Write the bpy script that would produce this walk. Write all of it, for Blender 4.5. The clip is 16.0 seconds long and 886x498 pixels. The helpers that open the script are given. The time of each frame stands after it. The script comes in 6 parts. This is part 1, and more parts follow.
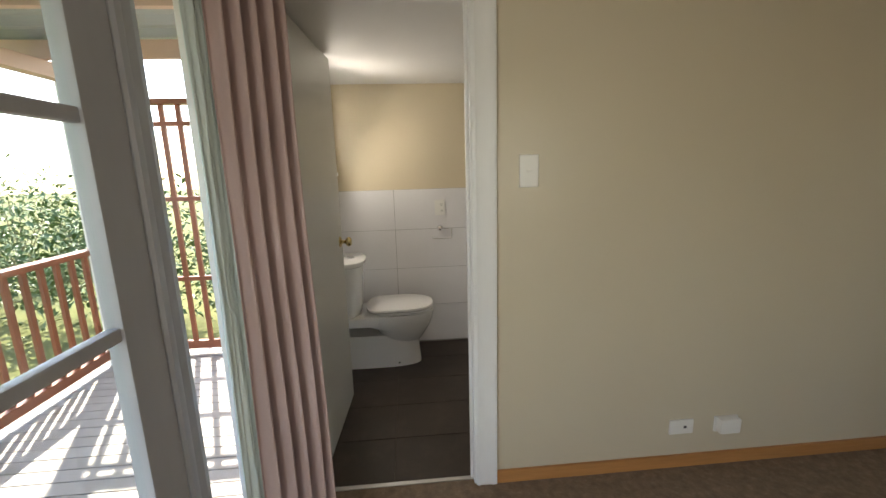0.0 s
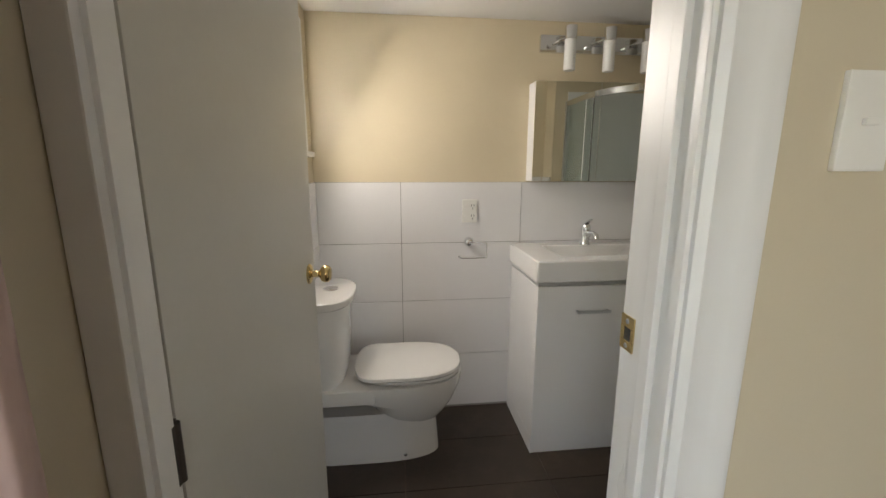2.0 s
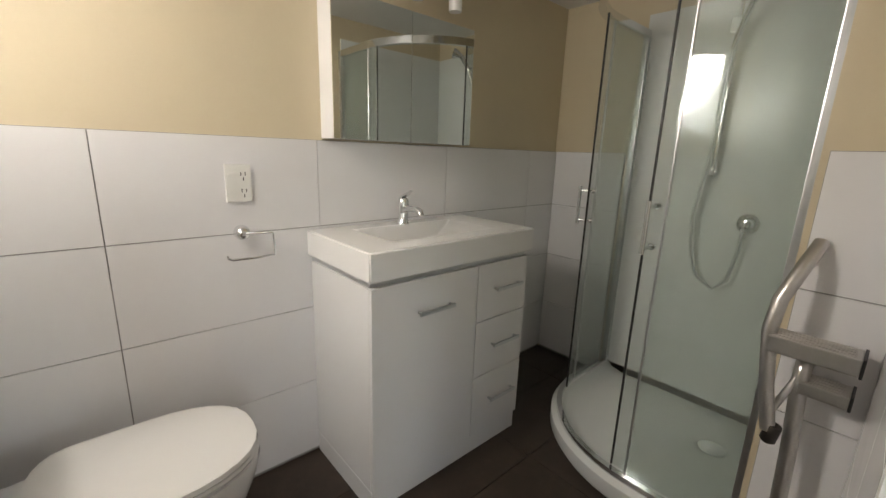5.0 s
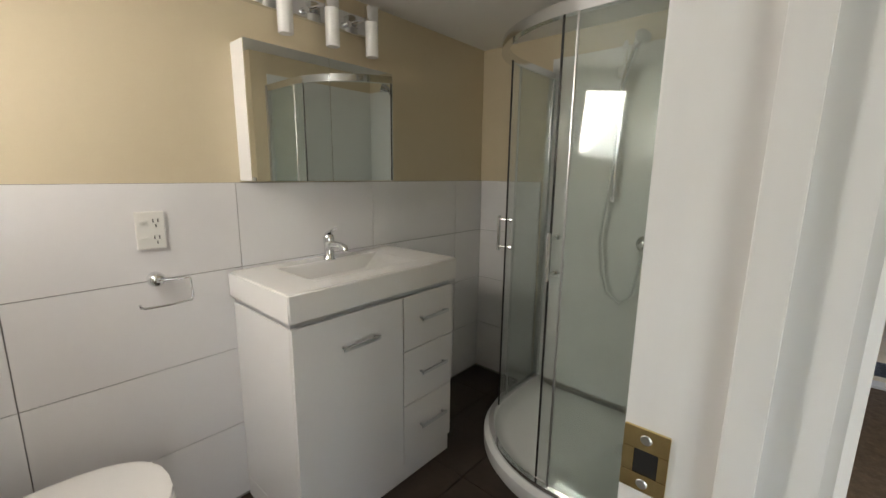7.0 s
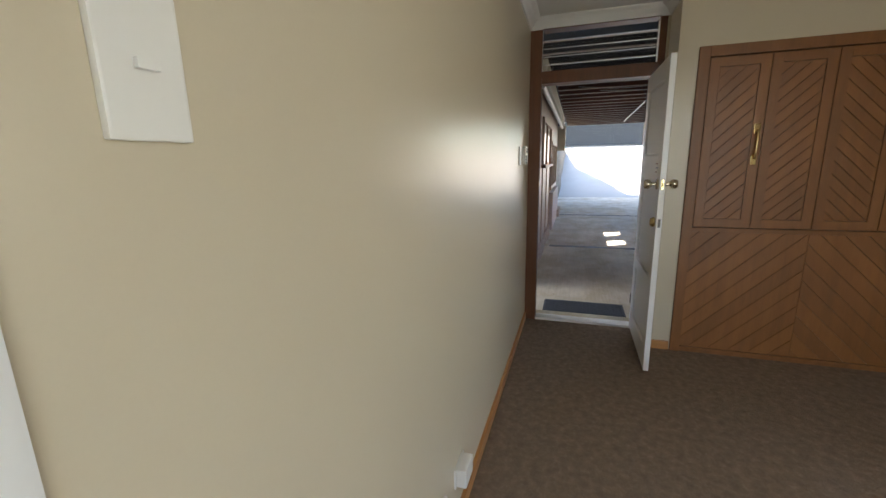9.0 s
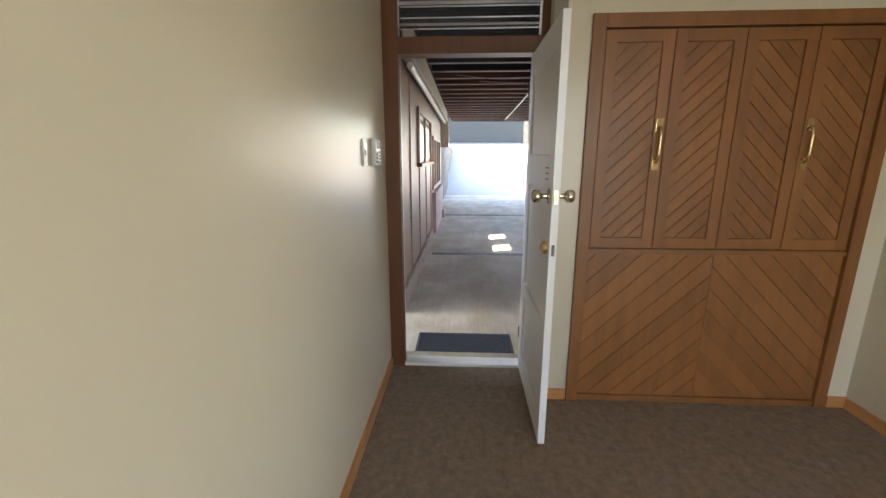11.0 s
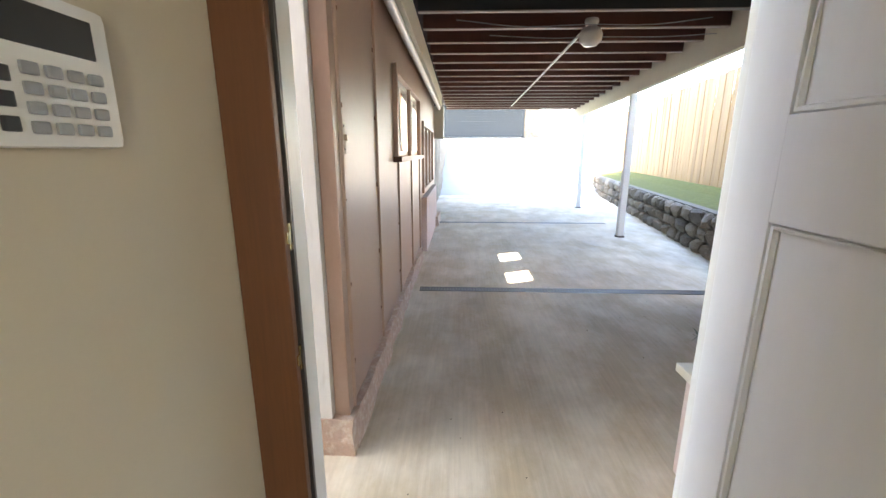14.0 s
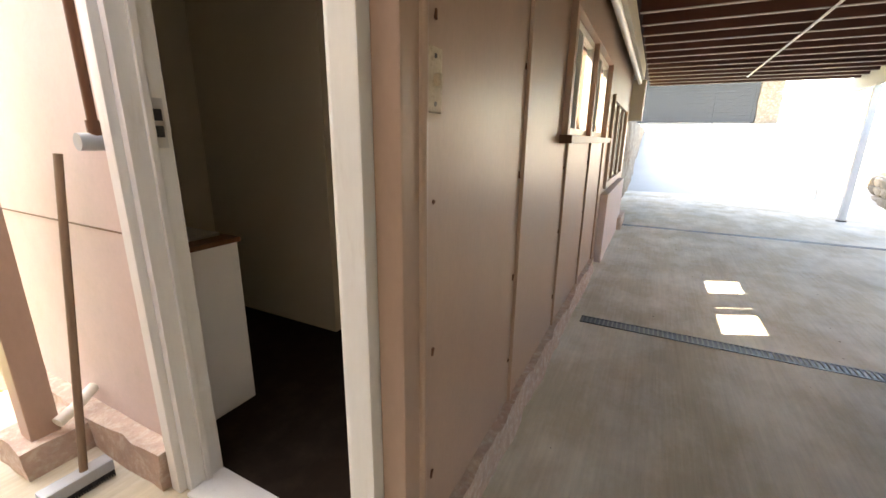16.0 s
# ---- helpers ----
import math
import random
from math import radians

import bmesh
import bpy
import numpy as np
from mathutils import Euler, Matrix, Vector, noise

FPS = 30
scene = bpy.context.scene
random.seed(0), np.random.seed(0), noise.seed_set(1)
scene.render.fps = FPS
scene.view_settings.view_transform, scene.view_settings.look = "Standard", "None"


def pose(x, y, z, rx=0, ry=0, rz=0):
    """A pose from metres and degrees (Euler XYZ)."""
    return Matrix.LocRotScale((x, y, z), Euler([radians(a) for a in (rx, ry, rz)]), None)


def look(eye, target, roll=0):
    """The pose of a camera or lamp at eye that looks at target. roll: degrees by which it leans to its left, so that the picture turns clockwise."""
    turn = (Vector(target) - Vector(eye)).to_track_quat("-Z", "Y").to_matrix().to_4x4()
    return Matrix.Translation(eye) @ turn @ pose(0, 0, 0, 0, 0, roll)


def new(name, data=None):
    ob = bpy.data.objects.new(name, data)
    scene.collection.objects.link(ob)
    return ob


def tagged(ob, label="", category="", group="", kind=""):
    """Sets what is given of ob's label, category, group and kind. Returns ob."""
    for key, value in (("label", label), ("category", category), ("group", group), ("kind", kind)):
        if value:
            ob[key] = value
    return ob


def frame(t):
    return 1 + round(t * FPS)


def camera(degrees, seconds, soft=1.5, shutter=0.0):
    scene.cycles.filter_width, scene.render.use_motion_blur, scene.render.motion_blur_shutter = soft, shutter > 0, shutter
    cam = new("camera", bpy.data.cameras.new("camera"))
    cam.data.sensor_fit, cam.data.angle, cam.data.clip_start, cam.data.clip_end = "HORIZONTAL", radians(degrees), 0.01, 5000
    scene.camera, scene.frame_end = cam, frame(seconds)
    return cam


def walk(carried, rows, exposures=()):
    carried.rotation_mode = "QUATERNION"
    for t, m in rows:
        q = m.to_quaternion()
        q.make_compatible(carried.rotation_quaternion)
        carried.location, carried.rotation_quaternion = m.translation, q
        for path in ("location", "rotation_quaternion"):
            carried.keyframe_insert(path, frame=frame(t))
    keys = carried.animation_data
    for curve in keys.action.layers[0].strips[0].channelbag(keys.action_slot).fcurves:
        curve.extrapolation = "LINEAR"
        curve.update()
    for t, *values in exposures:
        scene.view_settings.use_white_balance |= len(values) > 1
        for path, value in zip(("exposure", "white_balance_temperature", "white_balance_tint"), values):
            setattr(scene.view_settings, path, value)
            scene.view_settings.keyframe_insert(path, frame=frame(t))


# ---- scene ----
cam = camera(95.1, 16.0)

PATH = [
    (0, (0.215, -0.106, 1.472), (0.373, 1.850, 1.087), -1.6),
    (0.5, (0.199, 0.168, 1.481), (0.320, 2.125, 1.088), -1.2),
    (1, (0.137, 0.431, 1.443), (0.26, 2.391, 1.067), -0.7),
    (1.5, (0.083, 0.746, 1.439), (0.242, 2.702, 1.052), -0.2),
    (2, (0.077, 1.049, 1.393), (0.296, 2.998, 1.003), 0.1),
    (2.5, (0.064, 1.314, 1.386), (0.433, 3.226, 0.932), 0.7),
    (3, (0.046, 1.523, 1.337), (0.573, 3.393, 0.861), 1.7),
    (3.5, (0.044, 1.637, 1.284), (0.774, 3.42, 0.748), 2.4),
    (4, (0.044, 1.693, 1.26), (1.0, 3.363, 0.714), 3.1),
    (4.5, (0.061, 1.716, 1.269), (1.207, 3.272, 0.754), 2.9),
    (5, (0.069, 1.719, 1.287), (1.365, 3.172, 0.829), 1.9),
    (5.2, (0.063, 1.72, 1.301), (1.409, 3.135, 0.868), 1.5),
    (7.5, (0.147, 1.552, 1.369), (1.692, 2.772, 1.019), -0.6),
    (8, (0.221, 1.469, 1.369), (1.882, 2.516, 0.99), -2.2),
    (8.2, (0.245, 1.386, 1.352), (1.938, 2.378, 0.965), -1.8),
    (8.5, (0.298, 1.307, 1.354), (2.06, 2.165, 0.955), -1.8),
    (9, (0.426, 1.184, 1.366), (2.285, 1.791, 0.947), -1.2),
    (9.2, (0.483, 1.148, 1.371), (2.373, 1.649, 0.952), -1.1),
    (9.5, (0.593, 1.098, 1.405), (2.512, 1.454, 0.97), -0.9),
    (9.7, (0.68, 1.075, 1.394), (2.612, 1.361, 0.966), -0.3),
    (11.8, (1.869, 1.098, 1.368), (3.814, 1.182, 0.912), -0.2),
    (12, (1.994, 1.107, 1.36), (3.939, 1.206, 0.906), -0.2),
    (12.5, (2.316, 1.115, 1.359), (4.261, 1.22, 0.903), -0.5),
    (13, (2.606, 1.148, 1.34), (4.552, 1.228, 0.886), -0.2),
    (13.5, (2.881, 1.168, 1.334), (4.827, 1.224, 0.873), -0.3),
    (14, (3.174, 1.164, 1.329), (5.117, 1.24, 0.865), 0.1),
    (14.5, (3.442, 1.165, 1.303), (5.374, 1.29, 0.801), 0.9),
    (15, (3.711, 1.181, 1.298), (5.62, 1.475, 0.778), 1.2),
    (15.5, (3.917, 1.174, 1.289), (5.763, 1.739, 0.765), 1.1),
    (16, (4.046, 1.207, 1.271), (5.768, 2.08, 0.748), 0.8),
]
walk(cam, [(t, look(e, g, r)) for t, e, g, r in PATH],
     [(0, 2.92, 7200, 12), (1.5, 3.1, 7000, 13), (3, 3.45, 6900, 13), (5, 3.5, 6900, 13), (7.5, 3.4, 6800, 12), (8.5, 3.35, 6700, 11), (9.7, 3.6, 6700, 12), (12, 4.4, 6600, 10), (13.5, 4.6, 6300, 9), (14.5, 4.5, 8000, 12), (16, 4.25, 8300, 12)])

# world, sun and sky
world = bpy.data.worlds.new("sky")
scene.world = world
world.use_nodes = True
SUN_EL, SUN_AZ = 51.0, 335.0
wn = world.node_tree
sky = wn.nodes.new("ShaderNodeTexSky")
sky.sky_type = "NISHITA"
sky.sun_disc = False
sky.sun_elevation, sky.sun_rotation = radians(SUN_EL), radians(SUN_AZ)
wn.nodes["Background"].inputs[1].default_value = 0.15
wn.links.new(sky.outputs[0], wn.nodes["Background"].inputs[0])
sun = new("sun", bpy.data.lights.new("sun", "SUN"))
sun.data.energy, sun.data.angle, sun.data.color = 3.2, radians(0.6), (1.0, 0.95, 0.87)
_se, _sa = radians(SUN_EL), radians(SUN_AZ)
SUN_DIR = Vector((math.sin(_sa) * math.cos(_se), math.cos(_sa) * math.cos(_se), math.sin(_se)))
sun.matrix_world = look((0, 0, 30), Vector((0, 0, 30)) - SUN_DIR)


def window_light(name, place, target, w, h, watts, color=(0.93, 0.97, 1.0)):
    """An area lamp that stands in for the sky's light in an opening."""
    d = bpy.data.lights.new(name, "AREA")
    d.shape, d.size, d.size_y, d.energy, d.color = "RECTANGLE", w, h, watts, color
    ob = new(name, d)
    ob.matrix_world = look(place, target)
    return ob


window_light("bath_daylight", (-0.368, 2.80, 1.76), (0.8, 2.1, 1.1), 0.30, 0.46, 1.55, (1.0, 0.96, 0.90))
# added fill lamp out of view, in an invented opening, to brighten the hall
window_light("hall_fill_light", (2.6, -3.92, 1.4), (1.6, 0.0, 1.0), 2.1, 1.25, 4.4, (1.0, 0.95, 0.88))
window_light("deck_daylight", (-0.395, -0.16, 1.15), (1.0, 0.1, 1.0), 1.15, 1.9, 2.2, (1.0, 0.98, 0.95))

window_light("nook_daylight", (4.35, 3.1, 2.75), (4.50, 2.3, 0.0), 0.6, 1.9, 2.0, (0.88, 0.94, 1.0))


# materials
def _noise(nt, coord, scale, detail=4.0, rough=0.55, stretch=(1, 1, 1)):
    mp = nt.nodes.new("ShaderNodeMapping")
    mp.inputs["Scale"].default_value = stretch
    nt.links.new(coord, mp.inputs[0])
    n = nt.nodes.new("ShaderNodeTexNoise")
    n.inputs["Scale"].default_value, n.inputs["Detail"].default_value, n.inputs["Roughness"].default_value = scale, detail, rough
    nt.links.new(mp.outputs[0], n.inputs["Vector"])
    return n.outputs["Fac"]


def mat(name, color, rough=0.6, metal=0.0, vary=0.12, scale=3.0, fine=60.0, bump=0.15, stretch=(1, 1, 1),
        second=None, fine_stretch=None, second_at=0.6, rough_vary=0.1, per_object=0.0, coat=0.0, spec=0.5, bump_dist=0.002, sharp=0.12):
    """A surface: base colour with broad and fine variation, a second colour in patches, and fine relief."""
    m = bpy.data.materials.new(name)
    m.use_nodes = True
    nt = m.node_tree
    b = nt.nodes["Principled BSDF"]
    b.inputs["Metallic"].default_value = metal
    b.inputs["Coat Weight"].default_value = coat
    b.inputs["Specular IOR Level"].default_value = spec
    tc = nt.nodes.new("ShaderNodeTexCoord").outputs["Object"]
    big = _noise(nt, tc, scale, 5, 0.6, stretch)
    small = _noise(nt, tc, fine, 3, 0.6, fine_stretch or stretch)
    mixn = nt.nodes.new("ShaderNodeMath")
    mixn.operation = "MULTIPLY_ADD"
    nt.links.new(small, mixn.inputs[0])
    mixn.inputs[1].default_value = 0.4
    nt.links.new(big, mixn.inputs[2])
    ramp = nt.nodes.new("ShaderNodeMapRange")
    ramp.inputs["From Min"].default_value, ramp.inputs["From Max"].default_value = 0.35, 1.05
    ramp.inputs["To Min"].default_value, ramp.inputs["To Max"].default_value = 1 - vary, 1 + vary
    nt.links.new(mixn.outputs[0], ramp.inputs["Value"])
    val = ramp.outputs[0]
    if per_object:
        info = nt.nodes.new("ShaderNodeObjectInfo")
        r2 = nt.nodes.new("ShaderNodeMapRange")
        r2.inputs["To Min"].default_value, r2.inputs["To Max"].default_value = 1 - per_object, 1 + per_object
        nt.links.new(info.outputs["Random"], r2.inputs["Value"])
        mu = nt.nodes.new("ShaderNodeMath")
        mu.operation = "MULTIPLY"
        nt.links.new(val, mu.inputs[0])
        nt.links.new(r2.outputs[0], mu.inputs[1])
        val = mu.outputs[0]
    col = nt.nodes.new("ShaderNodeMix")
    col.data_type = "RGBA"
    col.inputs["A"].default_value = (*color, 1)
    col.inputs["B"].default_value = (*(second or color), 1)
    if second:
        st = nt.nodes.new("ShaderNodeMapRange")
        st.inputs["From Min"].default_value, st.inputs["From Max"].default_value = second_at - sharp, second_at + sharp
        nt.links.new(_noise(nt, tc, scale * 1.7, 6, 0.65, stretch), st.inputs["Value"])
        nt.links.new(st.outputs[0], col.inputs["Factor"])
    else:
        col.inputs["Factor"].default_value = 0
    sc = nt.nodes.new("ShaderNodeVectorMath")
    sc.operation = "SCALE"
    nt.links.new(col.outputs["Result"], sc.inputs[0])
    nt.links.new(val, sc.inputs["Scale"])
    nt.links.new(sc.outputs[0], b.inputs["Base Color"])
    rr = nt.nodes.new("ShaderNodeMapRange")
    rr.inputs["To Min"].default_value, rr.inputs["To Max"].default_value = max(0.02, rough - rough_vary), min(1, rough + rough_vary)
    nt.links.new(big, rr.inputs["Value"])
    nt.links.new(rr.outputs[0], b.inputs["Roughness"])
    if bump:
        bp = nt.nodes.new("ShaderNodeBump")
        bp.inputs["Strength"].default_value, bp.inputs["Distance"].default_value = bump, bump_dist
        nt.links.new(mixn.outputs[0], bp.inputs["Height"])
        nt.links.new(bp.outputs[0], b.inputs["Normal"])
    return m


def glass_mat(name, tint=(0.97, 0.99, 0.985), clear=0.9, rough=0.03, milk=None):
    """Thin glass: mostly clear, with a mirror's gloss that grows at grazing angles, and an optional milky film."""
    m = bpy.data.materials.new(name)
    m.use_nodes = True
    nt = m.node_tree
    nt.nodes.remove(nt.nodes["Principled BSDF"])
    out = nt.nodes["Material Output"]
    tr = nt.nodes.new("ShaderNodeBsdfTransparent")
    tr.inputs[0].default_value = (*tint, 1)
    gl = nt.nodes.new("ShaderNodeBsdfGlossy")
    gl.inputs["Roughness"].default_value = rough
    lw = nt.nodes.new("ShaderNodeLayerWeight")
    pw = nt.nodes.new("ShaderNodeMath")
    pw.operation = "POWER"
    nt.links.new(lw.outputs["Facing"], pw.inputs[0])
    pw.inputs[1].default_value = 4.0
    fr = nt.nodes.new("ShaderNodeMath")
    fr.operation = "MULTIPLY_ADD"
    nt.links.new(pw.outputs[0], fr.inputs[0])
    fr.inputs[1].default_value, fr.inputs[2].default_value = 0.45, 0.035
    mx = nt.nodes.new("ShaderNodeMixShader")
    nt.links.new(fr.outputs[0], mx.inputs[0])
    base = tr.outputs[0]
    if milk:
        df = nt.nodes.new("ShaderNodeBsdfTranslucent")
        df.inputs[0].default_value = (*milk[0], 1)
        dd = nt.nodes.new("ShaderNodeBsdfDiffuse")
        dd.inputs[0].default_value = (*milk[0], 1)
        ad = nt.nodes.new("ShaderNodeMixShader")
        nt.links.new(df.outputs[0], ad.inputs[1])
        nt.links.new(dd.outputs[0], ad.inputs[2])
        m2 = nt.nodes.new("ShaderNodeMixShader")
        m2.inputs[0].default_value = milk[1]
        nt.links.new(base, m2.inputs[1])
        nt.links.new(ad.outputs[0], m2.inputs[2])
        base = m2.outputs[0]
    nt.links.new(base, mx.inputs[1])
    nt.links.new(gl.outputs[0], mx.inputs[2])
    nt.links.new(mx.outputs[0], out.inputs[0])
    return m


def glow_mat(name, color, strength):
    m = bpy.data.materials.new(name)
    m.use_nodes = True
    b = m.node_tree.nodes["Principled BSDF"]
    b.inputs["Base Color"].default_value = (*color, 1)
    b.inputs["Emission Color"].default_value = (*color, 1)
    b.inputs["Emission Strength"].default_value = strength
    return m


CREAM = mat("cream wall paint", (0.60, 0.53, 0.40), 0.30, vary=0.03, scale=1.5, fine=160, bump=0.10, rough_vary=0.05)
BATHCREAM = mat("bathroom cream paint", (0.64, 0.55, 0.39), 0.4, vary=0.03, scale=2, fine=140, bump=0.08, rough_vary=0.06)
CEIL = mat("ceiling white", (0.78, 0.77, 0.75), 0.6, vary=0.03, fine=90, bump=0.08)
WHITE = mat("white gloss trim paint", (0.80, 0.80, 0.79), 0.32, vary=0.04, scale=5, fine=40, bump=0.12, stretch=(1, 1, 0.2))
DOORGREY = mat("pale grey door paint", (0.60, 0.59, 0.55), 0.38, vary=0.04, scale=3, fine=70, bump=0.1)
PRIMED = mat("blue grey door paint", (0.42, 0.425, 0.445), 0.4, vary=0.06, scale=4, fine=50, bump=0.15, stretch=(1, 1, 0.2))
CERAMIC = mat("white glazed ceramic", (0.84, 0.83, 0.81), 0.12, vary=0.015, bump=0, rough_vary=0.03, coat=0.3)
ACRYL = mat("white acrylic", (0.82, 0.84, 0.83), 0.22, vary=0.02, bump=0.02)
TILEW = mat("white glazed wall tile", (0.78, 0.77, 0.775), 0.14, vary=0.02, scale=2, bump=0.04, rough_vary=0.04, per_object=0.015)
GROUT = mat("grey grout", (0.30, 0.29, 0.28), 0.9, vary=0.2, scale=9, bump=0.3)
TILEB = mat("dark brown floor tile", (0.040, 0.027, 0.019), 0.42, vary=0.25, scale=4, fine=50, bump=0.2, second=(0.058, 0.040, 0.029), per_object=0.06)
GROUTB = mat("dark floor grout", (0.085, 0.066, 0.052), 0.9, vary=0.2, bump=0.3)
CHROME = mat("chrome", (0.78, 0.79, 0.80), 0.1, metal=1.0, vary=0.02, bump=0, rough_vary=0.04)
BRUSHED = mat("brushed aluminium", (0.62, 0.63, 0.64), 0.32, metal=1.0, vary=0.05, fine=90, bump=0.05)
ALU = mat("scuffed aluminium", (0.60, 0.58, 0.56), 0.34, metal=1.0, vary=0.10, scale=12, fine=120, bump=0.08)
BRASS = mat("polished brass", (0.72, 0.56, 0.28), 0.16, metal=1.0, vary=0.12, scale=12, bump=0.03)
GILT = mat("worn pale brass", (0.66, 0.60, 0.46), 0.16, metal=1.0, vary=0.12, scale=12, bump=0.02)
DARKMETAL = mat("dark steel", (0.12, 0.11, 0.10), 0.45, metal=1.0, vary=0.2, bump=0.1)
VANITY = mat("white gloss cabinet", (0.82, 0.81, 0.80), 0.2, vary=0.015, bump=0.02, rough_vary=0.03)
RIMWOOD = mat("oiled wood trim", (0.42, 0.20, 0.085), 0.35, vary=0.3, scale=6, fine=60, stretch=(1, 12, 12), bump=0.15)
WOODX = mat("orange skirting wood along x", (0.47, 0.22, 0.075), 0.35, vary=0.28, scale=5, fine=50, stretch=(0.15, 2, 2), bump=0.12)
WOODY = mat("orange skirting wood along y", (0.47, 0.22, 0.075), 0.35, vary=0.28, scale=5, fine=50, stretch=(2, 0.15, 2), bump=0.12)
FRAMEWOOD = mat("red brown door frame wood", (0.12, 0.042, 0.013), 0.45, vary=0.35, scale=6, fine=50, stretch=(3, 3, 0.15), bump=0.15)
CEDAR = mat("cedar panelling", (0.235, 0.095, 0.026), 0.42, vary=0.28, scale=7, fine=60, stretch=(2, 2, 0.25), bump=0.15, per_object=0.13)
CARPET = mat("brown loop carpet", (0.225, 0.165, 0.118), 0.95, vary=0.35, scale=22, fine=180, bump=0.9, second=(0.27, 0.21, 0.155), spec=0.05, bump_dist=0.006)
CURT = mat("dusty pink curtain cloth", (0.50, 0.375, 0.35), 0.8, vary=0.1, scale=6, fine=300, bump=0.15, stretch=(1, 1, 0.4), spec=0.25)
# wall colour with the indoor shade behind the windows already in it
ROOMSHADE = mat("room wall colour darkened for indoor shade", (0.16, 0.17, 0.16), 0.7, vary=0.1)
WORNPLATE = mat("weathered cream plastic", (0.48, 0.38, 0.27), 0.6, vary=0.2, scale=30, second=(0.28, 0.20, 0.13), second_at=0.62)
GRATE = mat("dusty dark grate", (0.20, 0.19, 0.17), 0.85, vary=0.25, spec=0.2)
SHEER = mat("sheer white lining cloth", (0.68, 0.78, 0.75), 0.8, vary=0.04, bump=0.05)
GLASS = glass_mat("window glass")
SHGLASS = glass_mat("shower glass", (0.955, 0.98, 0.968), rough=0.03, milk=((0.84, 0.87, 0.83), 0.075))
FROST = glass_mat("frosted bathroom glass", (0.9, 0.95, 0.95), rough=0.3, milk=((0.9, 0.93, 0.95), 0.97))
MIRROR = mat("mirror silver", (0.80, 0.83, 0.81), 0.02, metal=1.0, vary=0.0, bump=0, rough_vary=0.0)
CONC = mat("broomed concrete floor", (0.50, 0.425, 0.31), 0.85, vary=0.30, scale=1.5, fine=55, bump=0.8, second=(0.62, 0.56, 0.46), stretch=(0.7, 1.1, 1), fine_stretch=(0.05, 1.0, 1), bump_dist=0.006, second_at=0.52, sharp=0.10, spec=0.15)
CONCB = mat("drive concrete", (0.34, 0.32, 0.28), 0.8, vary=0.12, scale=1.0, fine=40, bump=0.3)
PINKW = mat("pink brown wall sheet", (0.40, 0.27, 0.20), 0.42, vary=0.14, scale=3.5, fine=70, bump=0.16, stretch=(1, 1, 0.4), second=(0.24, 0.15, 0.105), second_at=0.74, sharp=0.02)
PINKB = mat("pink painted block", (0.58, 0.455, 0.415), 0.7, vary=0.1, scale=5, fine=60, bump=0.5, second=(0.53, 0.43, 0.37), second_at=0.66)
ROUGHPINK = mat("rough pink mortar", (0.46, 0.33, 0.26), 0.85, vary=0.22, scale=14, fine=70, bump=1.0, bump_dist=0.01, second=(0.58, 0.50, 0.42))
CREAMOUT = mat("cream exterior paint", (0.66, 0.62, 0.52), 0.5, vary=0.06, scale=3, fine=60, bump=0.15)
WEATHER = mat("worn white exterior paint", (0.74, 0.73, 0.70), 0.4, vary=0.06, scale=5, fine=40, bump=0.25, second=(0.58, 0.55, 0.50), second_at=0.72, stretch=(2, 2, 0.4))
JOIST = mat("red brown stained joist", (0.115, 0.043, 0.032), 0.6, vary=0.25, scale=4, fine=40, stretch=(3, 0.4, 3), bump=0.2, per_object=0.12)
JOISTG = mat("dark grey joist", (0.045, 0.047, 0.052), 0.6, vary=0.25, scale=4, fine=40, stretch=(3, 0.4, 3), bump=0.2)
JEDGE = mat("pale joist edge", (0.40, 0.33, 0.29), 0.6, vary=0.12, scale=5, bump=0.15)
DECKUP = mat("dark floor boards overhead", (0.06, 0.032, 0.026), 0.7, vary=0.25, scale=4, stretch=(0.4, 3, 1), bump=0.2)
DECKBOARD = mat("grey weathered deck boards", (0.27, 0.255, 0.24), 0.7, vary=0.15, scale=3, fine=40, stretch=(3, 0.3, 1), bump=0.3, per_object=0.1)
REDRAIL = mat("red brown stained rail", (0.20, 0.062, 0.03), 0.45, vary=0.2, scale=5, fine=40, stretch=(2, 2, 0.4), bump=0.2, per_object=0.15)
PALING = mat("new pine palings", (0.34, 0.20, 0.085), 0.6, vary=0.22, scale=5, fine=40, stretch=(3, 3, 0.3), bump=0.2, per_object=0.2)
STONE = mat("grey brown field stone", (0.13, 0.105, 0.075), 0.85, vary=0.3, scale=8, fine=40, bump=0.7, second=(0.24, 0.225, 0.185), per_object=0.45, bump_dist=0.006)
MORTAR = mat("dark stone mortar", (0.13, 0.12, 0.10), 0.95, vary=0.3, scale=12, bump=0.7)
GRASS = mat("green grass", (0.095, 0.105, 0.035), 0.9, vary=0.4, scale=14, fine=90, bump=0.9, second=(0.12, 0.115, 0.055), spec=0.1)
LEAF = mat("leaf green", (0.045, 0.10, 0.022), 0.55, vary=0.35, scale=9, bump=0.1, per_object=0.1)
SOIL = mat("garden soil", (0.12, 0.10, 0.075), 0.95, vary=0.3, scale=4, bump=0.6)
RUBBER = mat("blue black rubber mat", (0.040, 0.044, 0.054), 0.7, vary=0.2, fine=90, bump=0.4)
GREYMET = mat("grey shutter steel", (0.022, 0.024, 0.027), 0.45, vary=0.08, bump=0.05)
PLASTIC = mat("white plastic", (0.80, 0.79, 0.75), 0.3, vary=0.03, bump=0.03)
